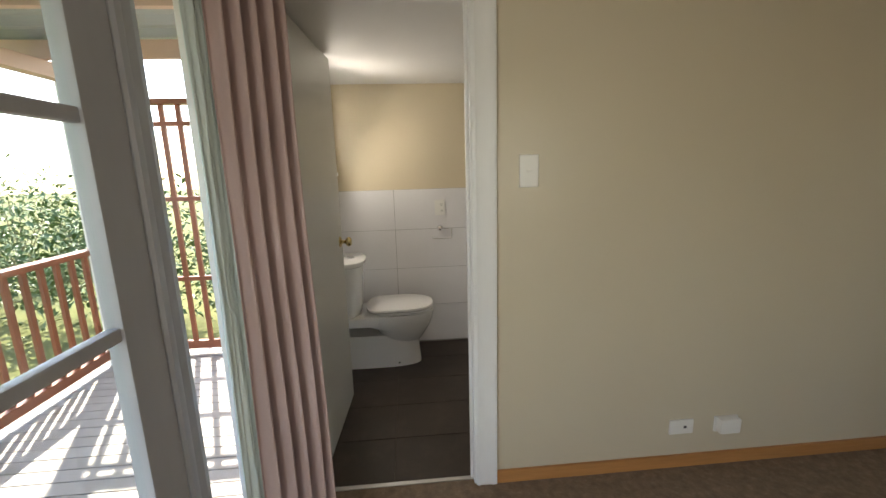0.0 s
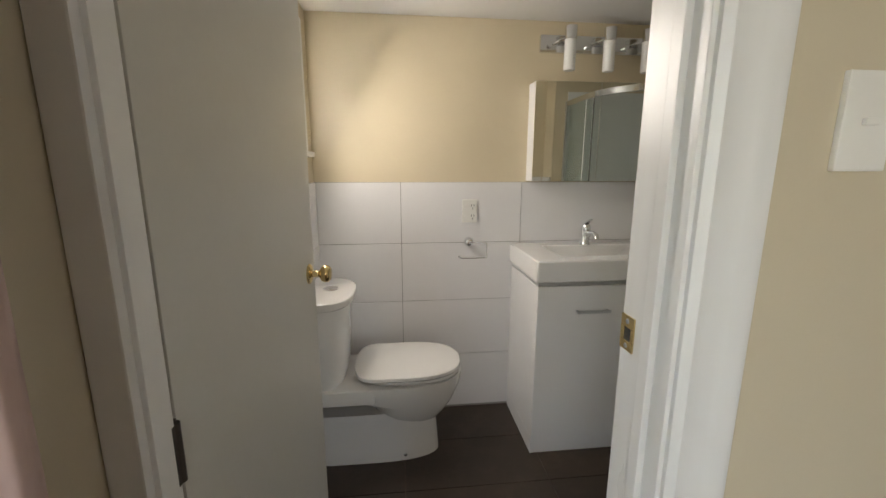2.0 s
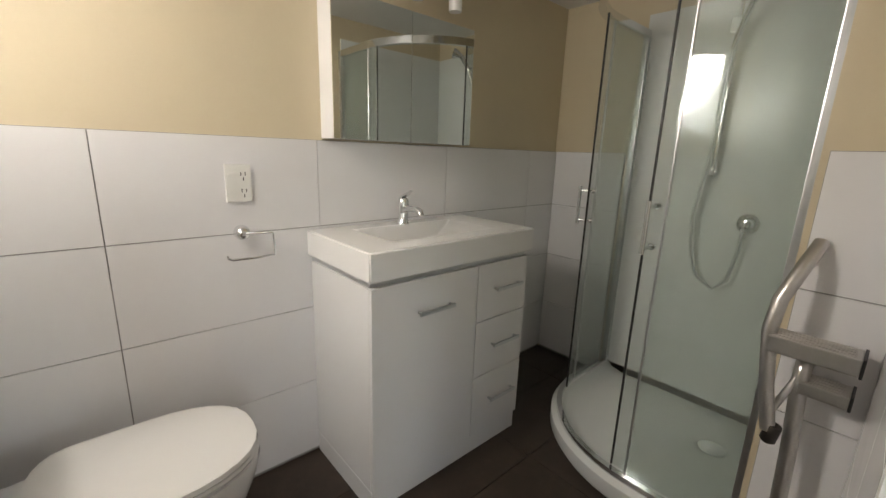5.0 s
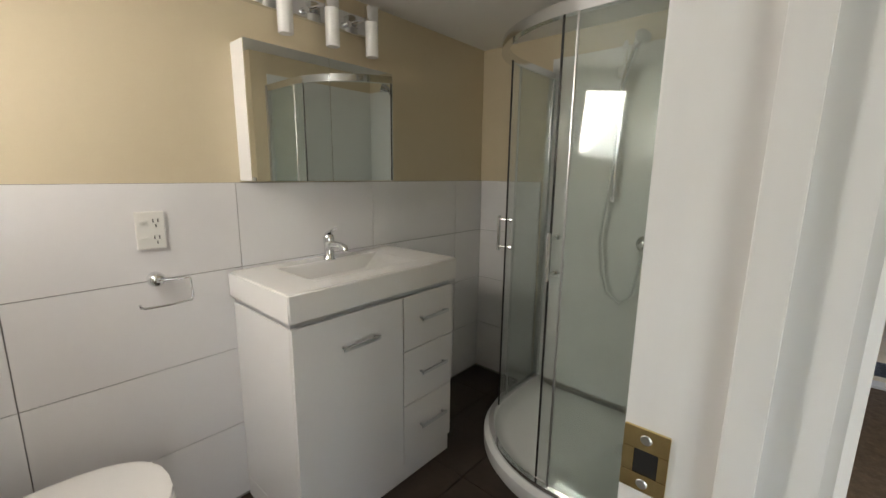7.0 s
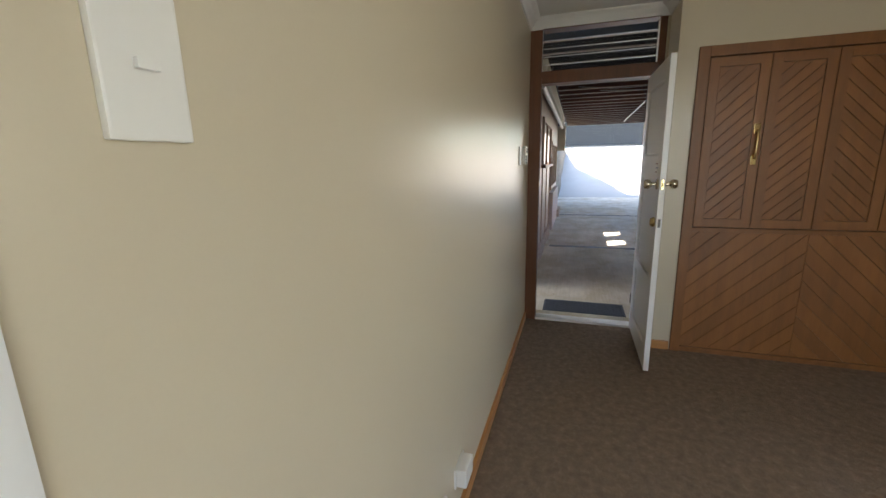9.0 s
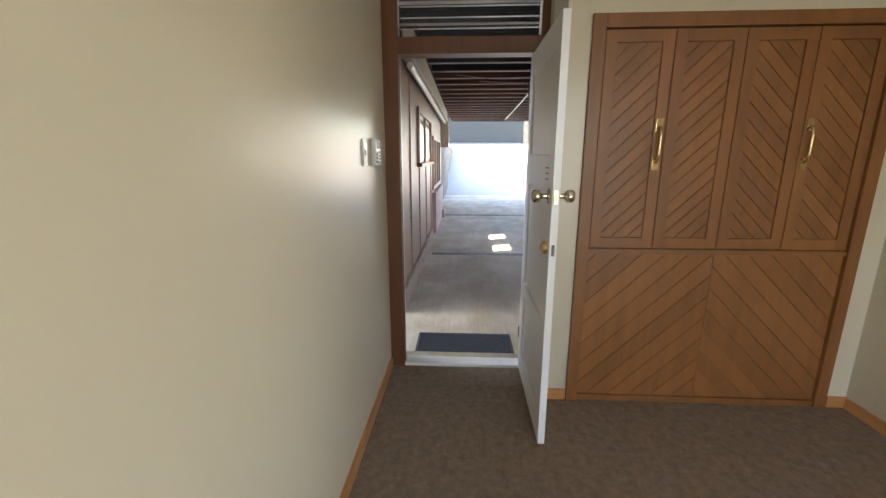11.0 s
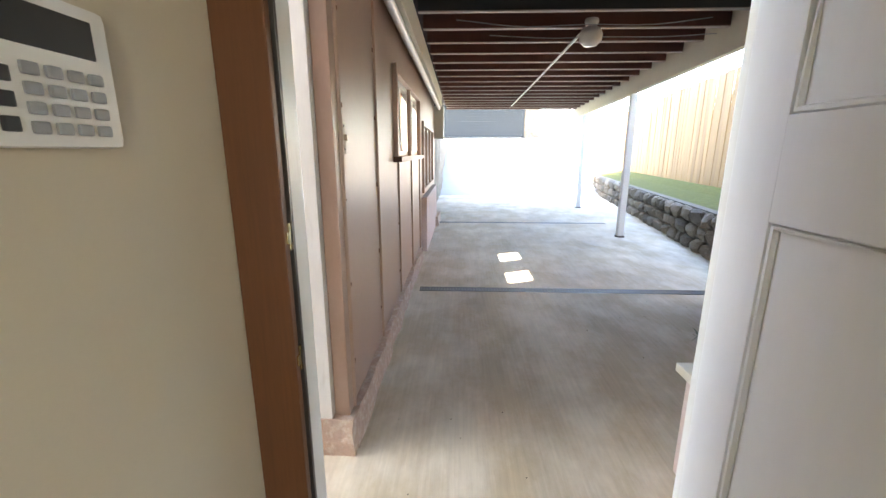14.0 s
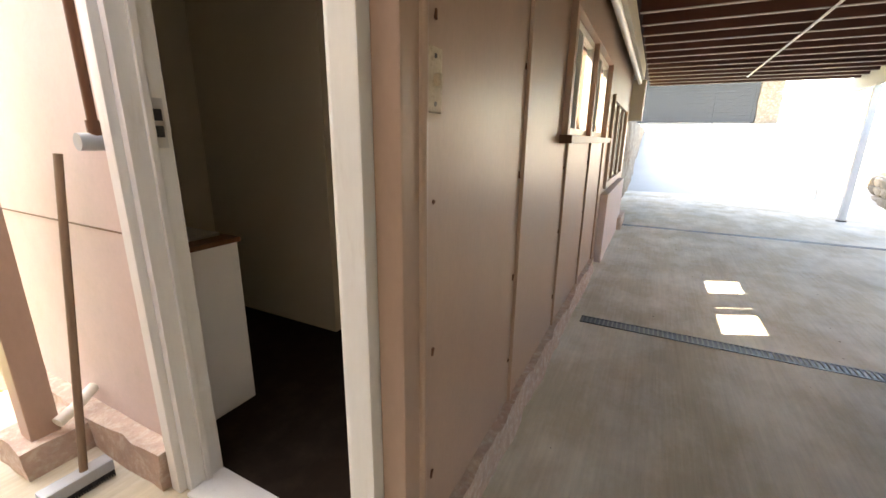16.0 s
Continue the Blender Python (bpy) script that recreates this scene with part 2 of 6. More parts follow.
PLASTICG = mat("grey plastic", (0.33, 0.34, 0.35), 0.4, vary=0.05, bump=0.03)
BLACK = mat("black plastic", (0.02, 0.02, 0.02), 0.4, vary=0.1, bump=0.05)
VINYL = mat("dark laundry vinyl", (0.024, 0.016, 0.012), 0.85, vary=0.2, scale=4, bump=0.1, second=(0.034, 0.024, 0.018), spec=0.05)
HANDLEWOOD = mat("worn broom wood", (0.20, 0.125, 0.075), 0.6, vary=0.25, scale=8, stretch=(2, 2, 0.3), bump=0.2)
RAFT = mat("pale pink rafter paint", (0.55, 0.40, 0.34), 0.6, vary=0.1, bump=0.15)
ROOFSHEET = mat("blue grey roofing sheet", (0.26, 0.31, 0.35), 0.5, vary=0.1, bump=0.05)
OPAL = mat("opal glass", (0.85, 0.85, 0.83), 0.25, vary=0.01, bump=0)


# mesh helpers
def part(name, bm, material, parent=None, label="", smooth=False):
    """Links a bmesh as one mesh object under a thing or a part."""
    me = bpy.data.meshes.new(name)
    bmesh.ops.recalc_face_normals(bm, faces=bm.faces)
    bm.to_mesh(me)
    bm.free()
    me.materials.append(material)
    if smooth:
        for p in me.polygons:
            p.use_smooth = True
        me.set_sharp_from_angle(angle=radians(smooth if smooth > 1 else 35))
    ob = new(name, me)
    if parent:
        ob.parent = parent
    if label:
        ob["label"] = label
    return ob


def thing(name, place, label, category, group="", rz=0.0):
    e = new(name)
    e.matrix_basis = pose(*place, 0, 0, rz)
    e.empty_display_size = 0.1
    return tagged(e, label, category, group)


def structure(ob, label=""):
    return tagged(ob, label=label, kind="structure")


def add_box(bm, lo, hi, bevel=0.0):
    c = [(a + b) / 2 for a, b in zip(lo, hi)]
    s = [abs(b - a) for a, b in zip(lo, hi)]
    r = bmesh.ops.create_cube(bm, size=1, matrix=Matrix.LocRotScale(c, None, s))
    if bevel:
        es = list({e for v in r["verts"] for e in v.link_edges})
        bmesh.ops.bevel(bm, geom=es, offset=bevel, segments=2, affect="EDGES", profile=0.7)
    return bm


def box(lo, hi, bevel=0.0):
    return add_box(bmesh.new(), lo, hi, bevel)


def boxes(*pairs, bevel=0.0):
    bm = bmesh.new()
    for lo, hi in pairs:
        add_box(bm, lo, hi, bevel)
    return bm


def add_cyl(bm, a, b, r, r2=None, seg=20, caps=True):
    a, b = Vector(a), Vector(b)
    d = b - a
    m = Matrix.Translation((a + b) / 2) @ d.to_track_quat("Z", "Y").to_matrix().to_4x4()
    bmesh.ops.create_cone(bm, cap_ends=caps, segments=seg, radius1=r, radius2=r if r2 is None else r2, depth=d.length, matrix=m)
    return bm


def cyl(a, b, r, r2=None, seg=20):
    return add_cyl(bmesh.new(), a, b, r, r2, seg)


def add_tube(bm, pts, r, seg=10, closed=False):
    """A round tube along a line of points."""
    pts = [Vector(p) for p in pts]
    n = len(pts)
    rings, up = [], Vector((0, 0, 1))
    prev = None
    for i, p in enumerate(pts):
        t = (pts[(i + 1) % n] - pts[i - 1]) if closed else (pts[min(i + 1, n - 1)] - pts[max(i - 1, 0)])
        t.normalize()
        s = t.cross(prev if prev else (up if abs(t.z) < 0.9 else Vector((1, 0, 0))))
        if prev:
            u = (prev - t * prev.dot(t)).normalized()
        else:
            u = s.cross(t).normalized()
        prev = u
        w = t.cross(u).normalized()
        rr = r[i] if isinstance(r, (list, tuple)) else r
        rings.append([bm.verts.new(p + (u * math.cos(a) + w * math.sin(a)) * rr) for a in [k * math.tau / seg for k in range(seg)]])
    for i in range(n if closed else n - 1):
        A, B = rings[i], rings[(i + 1) % n]
        for k in range(seg):
            bm.faces.new((A[k], A[(k + 1) % seg], B[(k + 1) % seg], B[k]))
    if not closed:
        bm.faces.new(rings[0][::-1])
        bm.faces.new(rings[-1])
    return bm


def tube(pts, r, seg=10, closed=False):
    return add_tube(bmesh.new(), pts, r, seg, closed)


def loft(rings, cap=True):
    """A skin over rings of points, each with as many points."""
    bm = bmesh.new()
    vs = [[bm.verts.new(p) for p in r] for r in rings]
    n = len(vs[0])
    for A, B in zip(vs, vs[1:]):
        for k in range(n):
            bm.faces.new((A[k], A[(k + 1) % n], B[(k + 1) % n], B[k]))
    if cap:
        bm.faces.new(vs[0][::-1])
        bm.faces.new(vs[-1])
    return bm


def lathe(profile, seg=24, m=None):
    """Turns (radius, height) pairs about the z axis."""
    bm = loft([[(max(r, 1e-4) * math.cos(k * math.tau / seg), max(r, 1e-4) * math.sin(k * math.tau / seg), z) for k in range(seg)] for r, z in profile])
    if m is not None:
        bmesh.ops.transform(bm, matrix=m, verts=bm.verts)
    return bm


def wall_y(lo, hi, holes):
    """Wall boxes from lo to hi that leave holes (x0, x1, z0, z1) open; the wall runs along x."""
    return _wall(lo, hi, holes, 0)


def _wall(lo, hi, holes, ax):
    bm = bmesh.new()
    cuts = sorted({lo[ax], hi[ax], *[h[0] for h in holes], *[h[1] for h in holes]})
    for a, b in zip(cuts, cuts[1:]):
        z = lo[2]
        for h in sorted([h for h in holes if h[0] <= a + 1e-6 and h[1] >= b - 1e-6], key=lambda q: q[2]):
            if h[2] > z + 1e-6:
                l, r = list(lo), list(hi)
                l[ax], r[ax], l[2], r[2] = a, b, z, h[2]
                add_box(bm, l, r)
            z = h[3]
        if z < hi[2] - 1e-6:
            l, r = list(lo), list(hi)
            l[ax], r[ax], l[2], r[2] = a, b, z, hi[2]
            add_box(bm, l, r)
    return bm


def wall_x(lo, hi, holes):
    """The same for a wall that runs along y."""
    return _wall(lo, hi, holes, 1)


# the plan
HALL_H, BATH_H = 2.41, 2.13
NW, NWB = 1.562, 1.66          # the wall between hall and bathroom
WX = -0.30                     # glazed west wall of the hall, inner face
BX, BE, BN = -0.35, 2.335, 3.225   # bathroom: west, east, north
FDX, WT = 3.865, 0.095         # entry wall and its thickness
CX = 3.53                      # cupboard wall
CF = 0.05                      # carport floor
BW = 1.63                      # carport side wall face
LX = 4.705                     # laundry door wall face

# hall
structure(part("floor", box((WX - 0.1, -3.9, -0.12), (FDX + WT - 0.01, NW + 0.03, 0.0)), CARPET), "brown loop-pile carpet over the hall floor")
structure(part("ceiling", box((WX - 0.1, -3.9, HALL_H), (FDX + WT, NWB - 0.03, HALL_H + 0.1)), CEIL), "white plaster hall ceiling")
structure(part("wall_north", wall_y((WX, NW, 0), (FDX + WT, NWB, HALL_H), [(-0.295, 0.4885, -0.01, 2.18)]), CREAM), "cream painted wall between hall and bathroom")
structure(part("wall_west", wall_x((WX - 0.12, -3.9, 0), (WX, NW + 0.1, HALL_H), [(-0.75, 1.25, -0.01, 2.15)]), CREAM), "cream wall around the glazed deck doors")
structure(part("wall_entry", wall_x((FDX, 0.55, 0), (FDX + WT, NW, HALL_H), [(0.60, 1.516, -0.01, 2.37)]), CREAM), "cream wall around the entry door")
structure(part("wall_alcove", box((CX, 0.545, 0), (FDX, 0.60, HALL_H)), CREAM), "cream side wall of the entry alcove")
structure(part("wall_cupboard", wall_x((CX, -1.072, 0), (CX + 0.10, 0.545, HALL_H), [(-0.95, 0.475, -0.01, 2.03)]), CREAM), "cream wall around the built-in cupboard")
structure(part("cupboard_back", boxes(((CX + 0.38, -1.07, 0), (CX + 0.40, 0.5, 2.1)), ((CX + 0.1, -1.07, 2.04), (CX + 0.38, 0.5, 2.06))), CREAM))
structure(part("wall_south", wall_y((2.35, -1.17, 0), (CX + 0.4, -1.072, HALL_H), []), CREAM), "cream south wall by the cupboard")
# unseen wall; its opening is made up to hold the hall's fill lamp
structure(part("wall_lounge", wall_y((WX, -4.0, 0), (2.45, -3.9, HALL_H), [(1.5, 3.7, 0.75, 2.05)]), CREAM))
structure(part("wall_lounge_east", box((2.35, -3.9, 0), (2.45, -1.17, HALL_H)), CREAM))


def cornice(x0, y0, x1, y1, inx, iny, z, s=0.075):
    """A coved cornice along a wall; inx, iny point into the room."""
    prof = [(0, 0), (0, -s), (s * 0.14, -s), (s * 0.28, -s * 0.72), (s * 0.6, -s * 0.36), (s * 0.95, -s * 0.16), (s, -s * 0.1), (s, 0)]
    return loft([[(x + inx * a, y + iny * a, z + b) for a, b in prof] for x, y in ((x0, y0), (x1, y1))])


for i, (a, b, c, d, e, f) in enumerate([(WX, NW, FDX, NW, 0, -1), (FDX, 0.60, FDX, NW, -1, 0), (CX, 0.60, FDX, 0.60, 0, 1), (CX, -1.072, CX, 0.60, -1, 0),
                                        (2.45, -1.072, CX, -1.072, 0, 1), (WX, -3.9, WX, NW, 1, 0)]):
    structure(part("cornice", cornice(a, b, c, d, e, f, HALL_H - 0.002), CEIL), "white coved plaster cornice")
structure(part("baseboard", box((0.57, NW - 0.016, 0), (FDX - 0.02, NW, 0.062), 0.003), WOODX), "orange varnished wooden skirting")
structure(part("baseboard", box((CX - 0.016, 0.49, 0), (CX, 0.60, 0.062), 0.003), WOODY))
structure(part("baseboard", box((CX - 0.016, -1.072, 0), (CX, -0.965, 0.062), 0.003), WOODY))
structure(part("baseboard", box((2.45, -1.072, 0), (CX - 0.017, -1.056, 0.062), 0.003), WOODX))
structure(part("baseboard", box((CX, 0.60, 0), (FDX, 0.616, 0.062), 0.003), WOODX))

# bathroom
structure(part("bath_floor_base", box((BX - 0.1, NW + 0.03, -0.1), (BE + 0.1, BN + 0.1, -0.006)), GROUTB), "dark grout under the bathroom floor tiles")
structure(part("bath_ceiling", box((BX - 0.1, NWB + 0.001, BATH_H), (BE + 0.1, BN + 0.1, BATH_H + 0.08)), CEIL), "white bathroom ceiling")
structure(part("bath_wall_north", box((BX - 0.1, BN, -0.05), (BE + 0.1, BN + 0.1, BATH_H)), BATHCREAM), "cream painted bathroom wall above tiles")
structure(part("bath_wall_west", wall_x((BX - 0.1, NWB, -0.05), (BX, BN, BATH_H), [(2.62, 3.10, 1.47, 2.05)]), BATHCREAM), "cream bathroom wall with a small window")
structure(part("bath_wall_east", box((BE, NWB, -0.05), (BE + 0.1, BN, BATH_H)), BATHCREAM))
structure(part("bath_wall_nib", box((1.36, NWB, -0.05), (BE, 1.865, BATH_H)), BATHCREAM), "cream wall stub beside the shower")
structure(part("bath_wall_south", wall_y((BX, NWB, 0), (1.36, NWB + 0.008, BATH_H), [(-0.345, 0.4885, -0.01, 2.13)]), BATHCREAM))
structure(part("threshold_strip", box((-0.24, NW + 0.022, 0), (0.47, NW + 0.045, 0.005), 0.0015), BRUSHED), "thin aluminium strip at the bathroom door")

TW, TH, TTOP = 0.655, 0.327, 1.322


def tiles_on(name, parent, origin, u, n, length, first, rows_top, bottom=0.0, t=0.008):
    """Wall tiles from origin along u, standing proud along n; first joint at that length, then every tile width."""
    u, n = Vector(u), Vector(n)
    cuts = [0.0] + [q for q in [first + k * TW for k in range(-1, 8)] if 0.03 < q < length - 0.01] + [length]
    cache = {}
    zs = [rows_top - k * TH for k in range(6)]
    for zt, zb in zip(zs, zs[1:]):
        zb = max(zb, bottom)
        if zt - zb < 0.02:
            continue
        for a, b in zip(cuts, cuts[1:]):
            w, h = round(b - a - 0.003, 4), round(zt - zb - 0.003, 4)
            if (w, h) not in cache:
                bm = bmesh.new()
                lo = Vector((0, 0, 0))
                add_box(bm, (0, 0, 0), (w, t, h), 0.0012)
                me = bpy.data.meshes.new("tile")
                bm.to_mesh(me)
                bm.free()
                me.materials.append(TILEW)
                cache[(w, h)] = me
            o = new("tile", cache[(w, h)])
            o.matrix_basis = Matrix((
                (u.x, n.x, 0, 0), (u.y, n.y, 0, 0), (0, 0, 1, 0), (0, 0, 0, 1))).copy()
            o.matrix_basis.translation = Vector(origin) + u * (a + 0.0015) + Vector((0, 0, zb + 0.0015)) + n * 0.0045
            o.parent = parent


TILE_JOBS = []
for nm, lo, hi, org, u, n, L, first in [
    ("wall_tiling_north", (BX, BN - 0.006, 0), (BE, BN, TTOP), (BX, BN, 0), (1, 0, 0), (0, -1, 0), BE - BX, 0.445),
    ("wall_tiling_west", (BX, NWB + 0.01, 0), (BX + 0.006, BN - 0.016, TTOP), (BX, BN - 0.015, 0), (0, -1, 0), (1, 0, 0), BN - NWB - 0.03, 0.45),
    ("wall_tiling_east", (BE - 0.006, 2.775, 0), (BE, BN - 0.016, TTOP), (BE, BN - 0.015, 0), (0, -1, 0), (-1, 0, 0), BN - 2.79, 0.6),
    ("wall_tiling_nib", (1.354, NWB + 0.01, 0), (1.36, 1.85, TTOP), (1.36, 1.85, 0), (0, -1, 0), (-1, 0, 0), 0.18, 0.5),
    ("wall_tiling_south", (0.56, NWB + 0.008, 0), (1.34, NWB + 0.014, TTOP), (0.56, NWB + 0.008, 0), (1, 0, 0), (0, 1, 0), 0.78, 0.3)]:
    base = structure(part(nm, box(lo, hi), GROUT), "white rectangular wall tiles with grey grout")
    TILE_JOBS.append((nm, base, org, u, n, L, first))

# door casing and jambs of the bathroom door
JL, JR, JT = -0.245, 0.47, 2.165


e = new("door_frame_bathroom")
structure(e, "white painted wooden door frame of the bathroom")
part("jamb", box((JR, NW - 0.004, 0), (JR + 0.02, NWB + 0.030, JT), 0.002), WHITE, e)
part("jamb", box((JL - 0.05, NW - 0.004, 0), (JL, NWB - 0.055, JT), 0.002), WHITE, e)
part("jamb_head", box((JL - 0.05, NW - 0.004, JT - 0.012), (JR + 0.02, NWB + 0.0, JT + 0.012), 0.002), WHITE, e)
part("door_stop", box((JR - 0.012, NW + 0.03, 0), (JR, NW + 0.055, JT), 0.002), WHITE, e)
cas = loft([[(JR + 0.008 + a, NW - b, z) for a, b in ((0, 0), (0, 0.012), (0.012, 0.02), (0.03, 0.016), (0.06, 0.018), (0.085, 0.022), (0.098, 0.018), (0.10, 0.0))] for z in (0, JT + 0.10)])
part("casing", cas, WHITE, e, smooth=30)
part("casing_head", box((JL - 0.055, NW - 0.02, JT + 0.012), (JR + 0.008, NW, JT + 0.10), 0.004), WHITE, e)
part("casing", box((JL - 0.053, NW - 0.02, 0), (JL - 0.008, NW, JT + 0.012), 0.003), WHITE, e)
part("casing", box((JR + 0.021, NWB + 0.001, 0), (JR + 0.11, NWB + 0.024, JT + 0.05), 0.004), WHITE, e)
st = part("strike_plate", boxes(((JR - 0.003, 1.651, 1.124), (JR, 1.689, 1.145)), ((JR - 0.003, 1.651, 1.083), (JR, 1.689, 1.100)),
                                ((JR - 0.003, 1.651, 1.100), (JR, 1.659, 1.124)), ((JR - 0.003, 1.679, 1.100), (JR, 1.689, 1.124)), bevel=0.0008), BRASS, e, "worn brass strike plate")
part("strike_hole", box((JR - 0.0015, 1.659, 1.100), (JR - 0.0005, 1.679, 1.124)), BLACK, st)
part("screw", lathe([(0.005, 0), (0.004, 0.001)], 12, pose(JR - 0.003, 1.670, 1.135, 0, -90, 0)), BRUSHED, st)
part("screw", lathe([(0.005, 0), (0.004, 0.001)], 12, pose(JR - 0.003, 1.670, 1.091, 0, -90, 0)), BRUSHED, st)



def knob_set(parent, x, y, z, axis, material=BRASS, reach=0.062, both=True):
    """A round door knob on its rose; axis is the direction in which it stands out."""
    ax = Vector(axis)
    q = ax.to_track_quat("Z", "Y").to_matrix().to_4x4()
    m = Matrix.Translation((x, y, z)) @ q
    k = part("knob", lathe([(0.011, 0.0), (0.011, 0.02), (0.010, 0.03), (0.016, 0.036), (0.025, 0.042), (0.0285, 0.052), (0.027, reach), (0.02, reach + 0.007), (0.008, reach + 0.009)], 28, m), material, parent, smooth=40)
    part("rose", lathe([(0.033, 0.0), (0.033, 0.003), (0.028, 0.008), (0.014, 0.012), (0.012, 0.013)], 28, m), material, k, smooth=40)
    return k


# bathroom door leaf, swung right back into the room
leaf = thing("door_bathroom", (-0.272, NWB - 0.035, 0.008), "open pale grey flush bathroom door with brass knob", "door", rz=-3.2)
part("leaf", box((-0.018, 0.0, 0), (0.020, 0.80, 2.10), 0.002), DOORGREY, leaf)
knob_set(leaf, 0.020, 0.735, 1.05, (1, 0, 0))
for z in (0.22, 0.93, 1.72):
    hg = bmesh.new()
    add_cyl(hg, (0.024, -0.012, z), (0.024, -0.012, z + 0.095), 0.0075, seg=12)
    add_box(hg, (-0.012, -0.0025, z), (0.02, 0.0, z + 0.095), 0.0006)
    add_box(hg, (0.026, -0.030, z), (0.0285, -0.008, z + 0.095), 0.0006)
    part("hinge", hg, DARKMETAL, leaf, "tarnished steel butt hinge")

# toilet
toilet = thing("toilet", (BX + 0.012, 2.893, 0.0), "white close-coupled ceramic toilet against the tiled wall", "toilet")


def oval(x0, x1, w, z, n=28, sq=2.4, back=0.0):
    """A rounded outline from x0 (back) to x1 (front), w wide."""
    cx, rx = (x0 + x1) / 2, (x1 - x0) / 2
    pts = []
    for k in range(n):
        a = k * math.tau / n
        c, s = math.cos(a), math.sin(a)
        e1 = 2 / (sq if c > 0 else sq + back)
        pts.append((cx + rx * math.copysign(abs(c) ** e1, c), w / 2 * math.copysign(abs(s) ** (2 / sq), s), z))
    return pts


part("pan_base", loft([oval(0.0, 0.60, 0.21, 0.0, back=8), oval(0.0, 0.60, 0.205, 0.02, back=8), oval(0.0, 0.585, 0.20, 0.20, back=8), oval(0.0, 0.58, 0.22, 0.26, back=8)]), CERAMIC, toilet, smooth=50)
part("bowl", loft([oval(0.33, 0.60, 0.16, 0.19), oval(0.29, 0.64, 0.26, 0.25), oval(0.25, 0.675, 0.32, 0.31), oval(0.10, 0.70, 0.365, 0.37, back=3), oval(0.07, 0.71, 0.38, 0.41, back=4), oval(0.07, 0.71, 0.38, 0.43, back=4),
                   oval(0.09, 0.69, 0.34, 0.435, back=4)]), CERAMIC, toilet, smooth=50)
part("pan_back", box((0.0, -0.19, 0.36), (0.30, 0.19, 0.428), 0.012), CERAMIC, toilet, smooth=40)
part("seat", loft([oval(0.255, 0.70, 0.355, 0.438, back=3), oval(0.25, 0.705, 0.365, 0.448, back=3), oval(0.255, 0.70, 0.36, 0.455, back=3)]), CERAMIC, toilet, smooth=40)
part("lid", loft([oval(0.205, 0.70, 0.375, 0.461, back=5), oval(0.20, 0.706, 0.388, 0.468, back=5), oval(0.202, 0.704, 0.384, 0.482, back=5), oval(0.222, 0.685, 0.35, 0.489, back=5)]), CERAMIC, toilet, "closed white toilet lid", smooth=50)


def tank(d, w, z):
    """The plan of the cistern: flat at the wall, bowed in front."""
    pts = [(0.0, -w / 2, z)]
    for k in range(15):
        a = -math.pi / 2 + k * math.pi / 14
        pts.append((0.05 + (d - 0.05) * math.cos(a) ** 0.7 if 0 < k < 14 else 0.05, w / 2 * math.copysign(abs(math.sin(a)) ** 0.75, math.sin(a)), z))
    pts.append((0.0, w / 2, z))
    return pts


part("cistern", loft([tank(0.155, 0.34, 0.425), tank(0.175, 0.37, 0.50), tank(0.19, 0.39, 0.80)]), CERAMIC, toilet, smooth=40)
part("cistern_lid", loft([tank(0.20, 0.405, 0.802), tank(0.212, 0.42, 0.812), tank(0.212, 0.42, 0.838), tank(0.20, 0.40, 0.846)]), CERAMIC, toilet, smooth=50)
part("flush_button", lathe([(0.034, 0), (0.034, 0.004), (0.028, 0.007), (0.01, 0.0075)], 24, Matrix.Translation((0.10, 0, 0.846))), CHROME, toilet, smooth=40)
part("floor_bolt", lathe([(0.008, 0), (0.008, 0.004), (0.004, 0.007)], 12, pose(0.43, -0.104, 0.035, 90, 0, 0)), CHROME, toilet)

# vanity unit
vx, vy, vw, vd = 0.700, 2.765, 0.815, BN - 0.014 - 2.765
vanity = thing("vanity_unit", (vx, vy, 0), "white gloss vanity cabinet with one door and three drawers", "cabinet")
part("body", boxes(((0.008, 0.02, 0.09), (vw - 0.008, vd, 0.86))), VANITY, vanity)
part("plinth", box((0.008, 0.012, 0.0), (vw - 0.012, vd, 0.088), 0.001), VANITY, vanity)


def bar_handle(parent, x, z, w=0.10):
    bm = boxes(((x - w / 2, -0.026, z - 0.007), (x + w / 2, -0.018, z + 0.007)), ((x - w / 2 + 0.006, -0.018, z - 0.004), (x - w / 2 + 0.014, 0.003, z + 0.004)),
               ((x + w / 2 - 0.014, -0.018, z - 0.004), (x + w / 2 - 0.006, 0.003, z + 0.004)), bevel=0.0015)
    return part("handle", bm, BRUSHED, parent, "brushed metal bar handle")


dr = part("door", box((0.008, 0.002, 0.092), (0.494, 0.019, 0.862), 0.0015), VANITY, vanity)
bar_handle(dr, 0.272, 0.742, 0.165)
for z0, z1, hz in ((0.092, 0.366, 0.242), (0.370, 0.618, 0.502), (0.622, 0.862, 0.752)):
    d = part("drawer_front", box((0.498, 0.002, z0), (vw - 0.008, 0.019, z1), 0.0015), VANITY, vanity)
    bar_handle(d, 0.672, hz, 0.165)
# basin top, one moulded piece with its sunken bowl
bt = bmesh.new()
zt, zb = 0.985, 0.885
xs, ys = (-0.006, 0.15, 0.66, vw + 0.006), (-0.012, 0.085, 0.36, vd)
grid = {}
for i, x in enumerate(xs):
    for j, y in enumerate(ys):
        grid[i, j] = bt.verts.new((x, y, zt))
for i in range(3):
    for j in range(3):
        if (i, j) != (1, 1):
            bt.faces.new((grid[i, j], grid[i + 1, j], grid[i + 1, j + 1], grid[i, j + 1]))
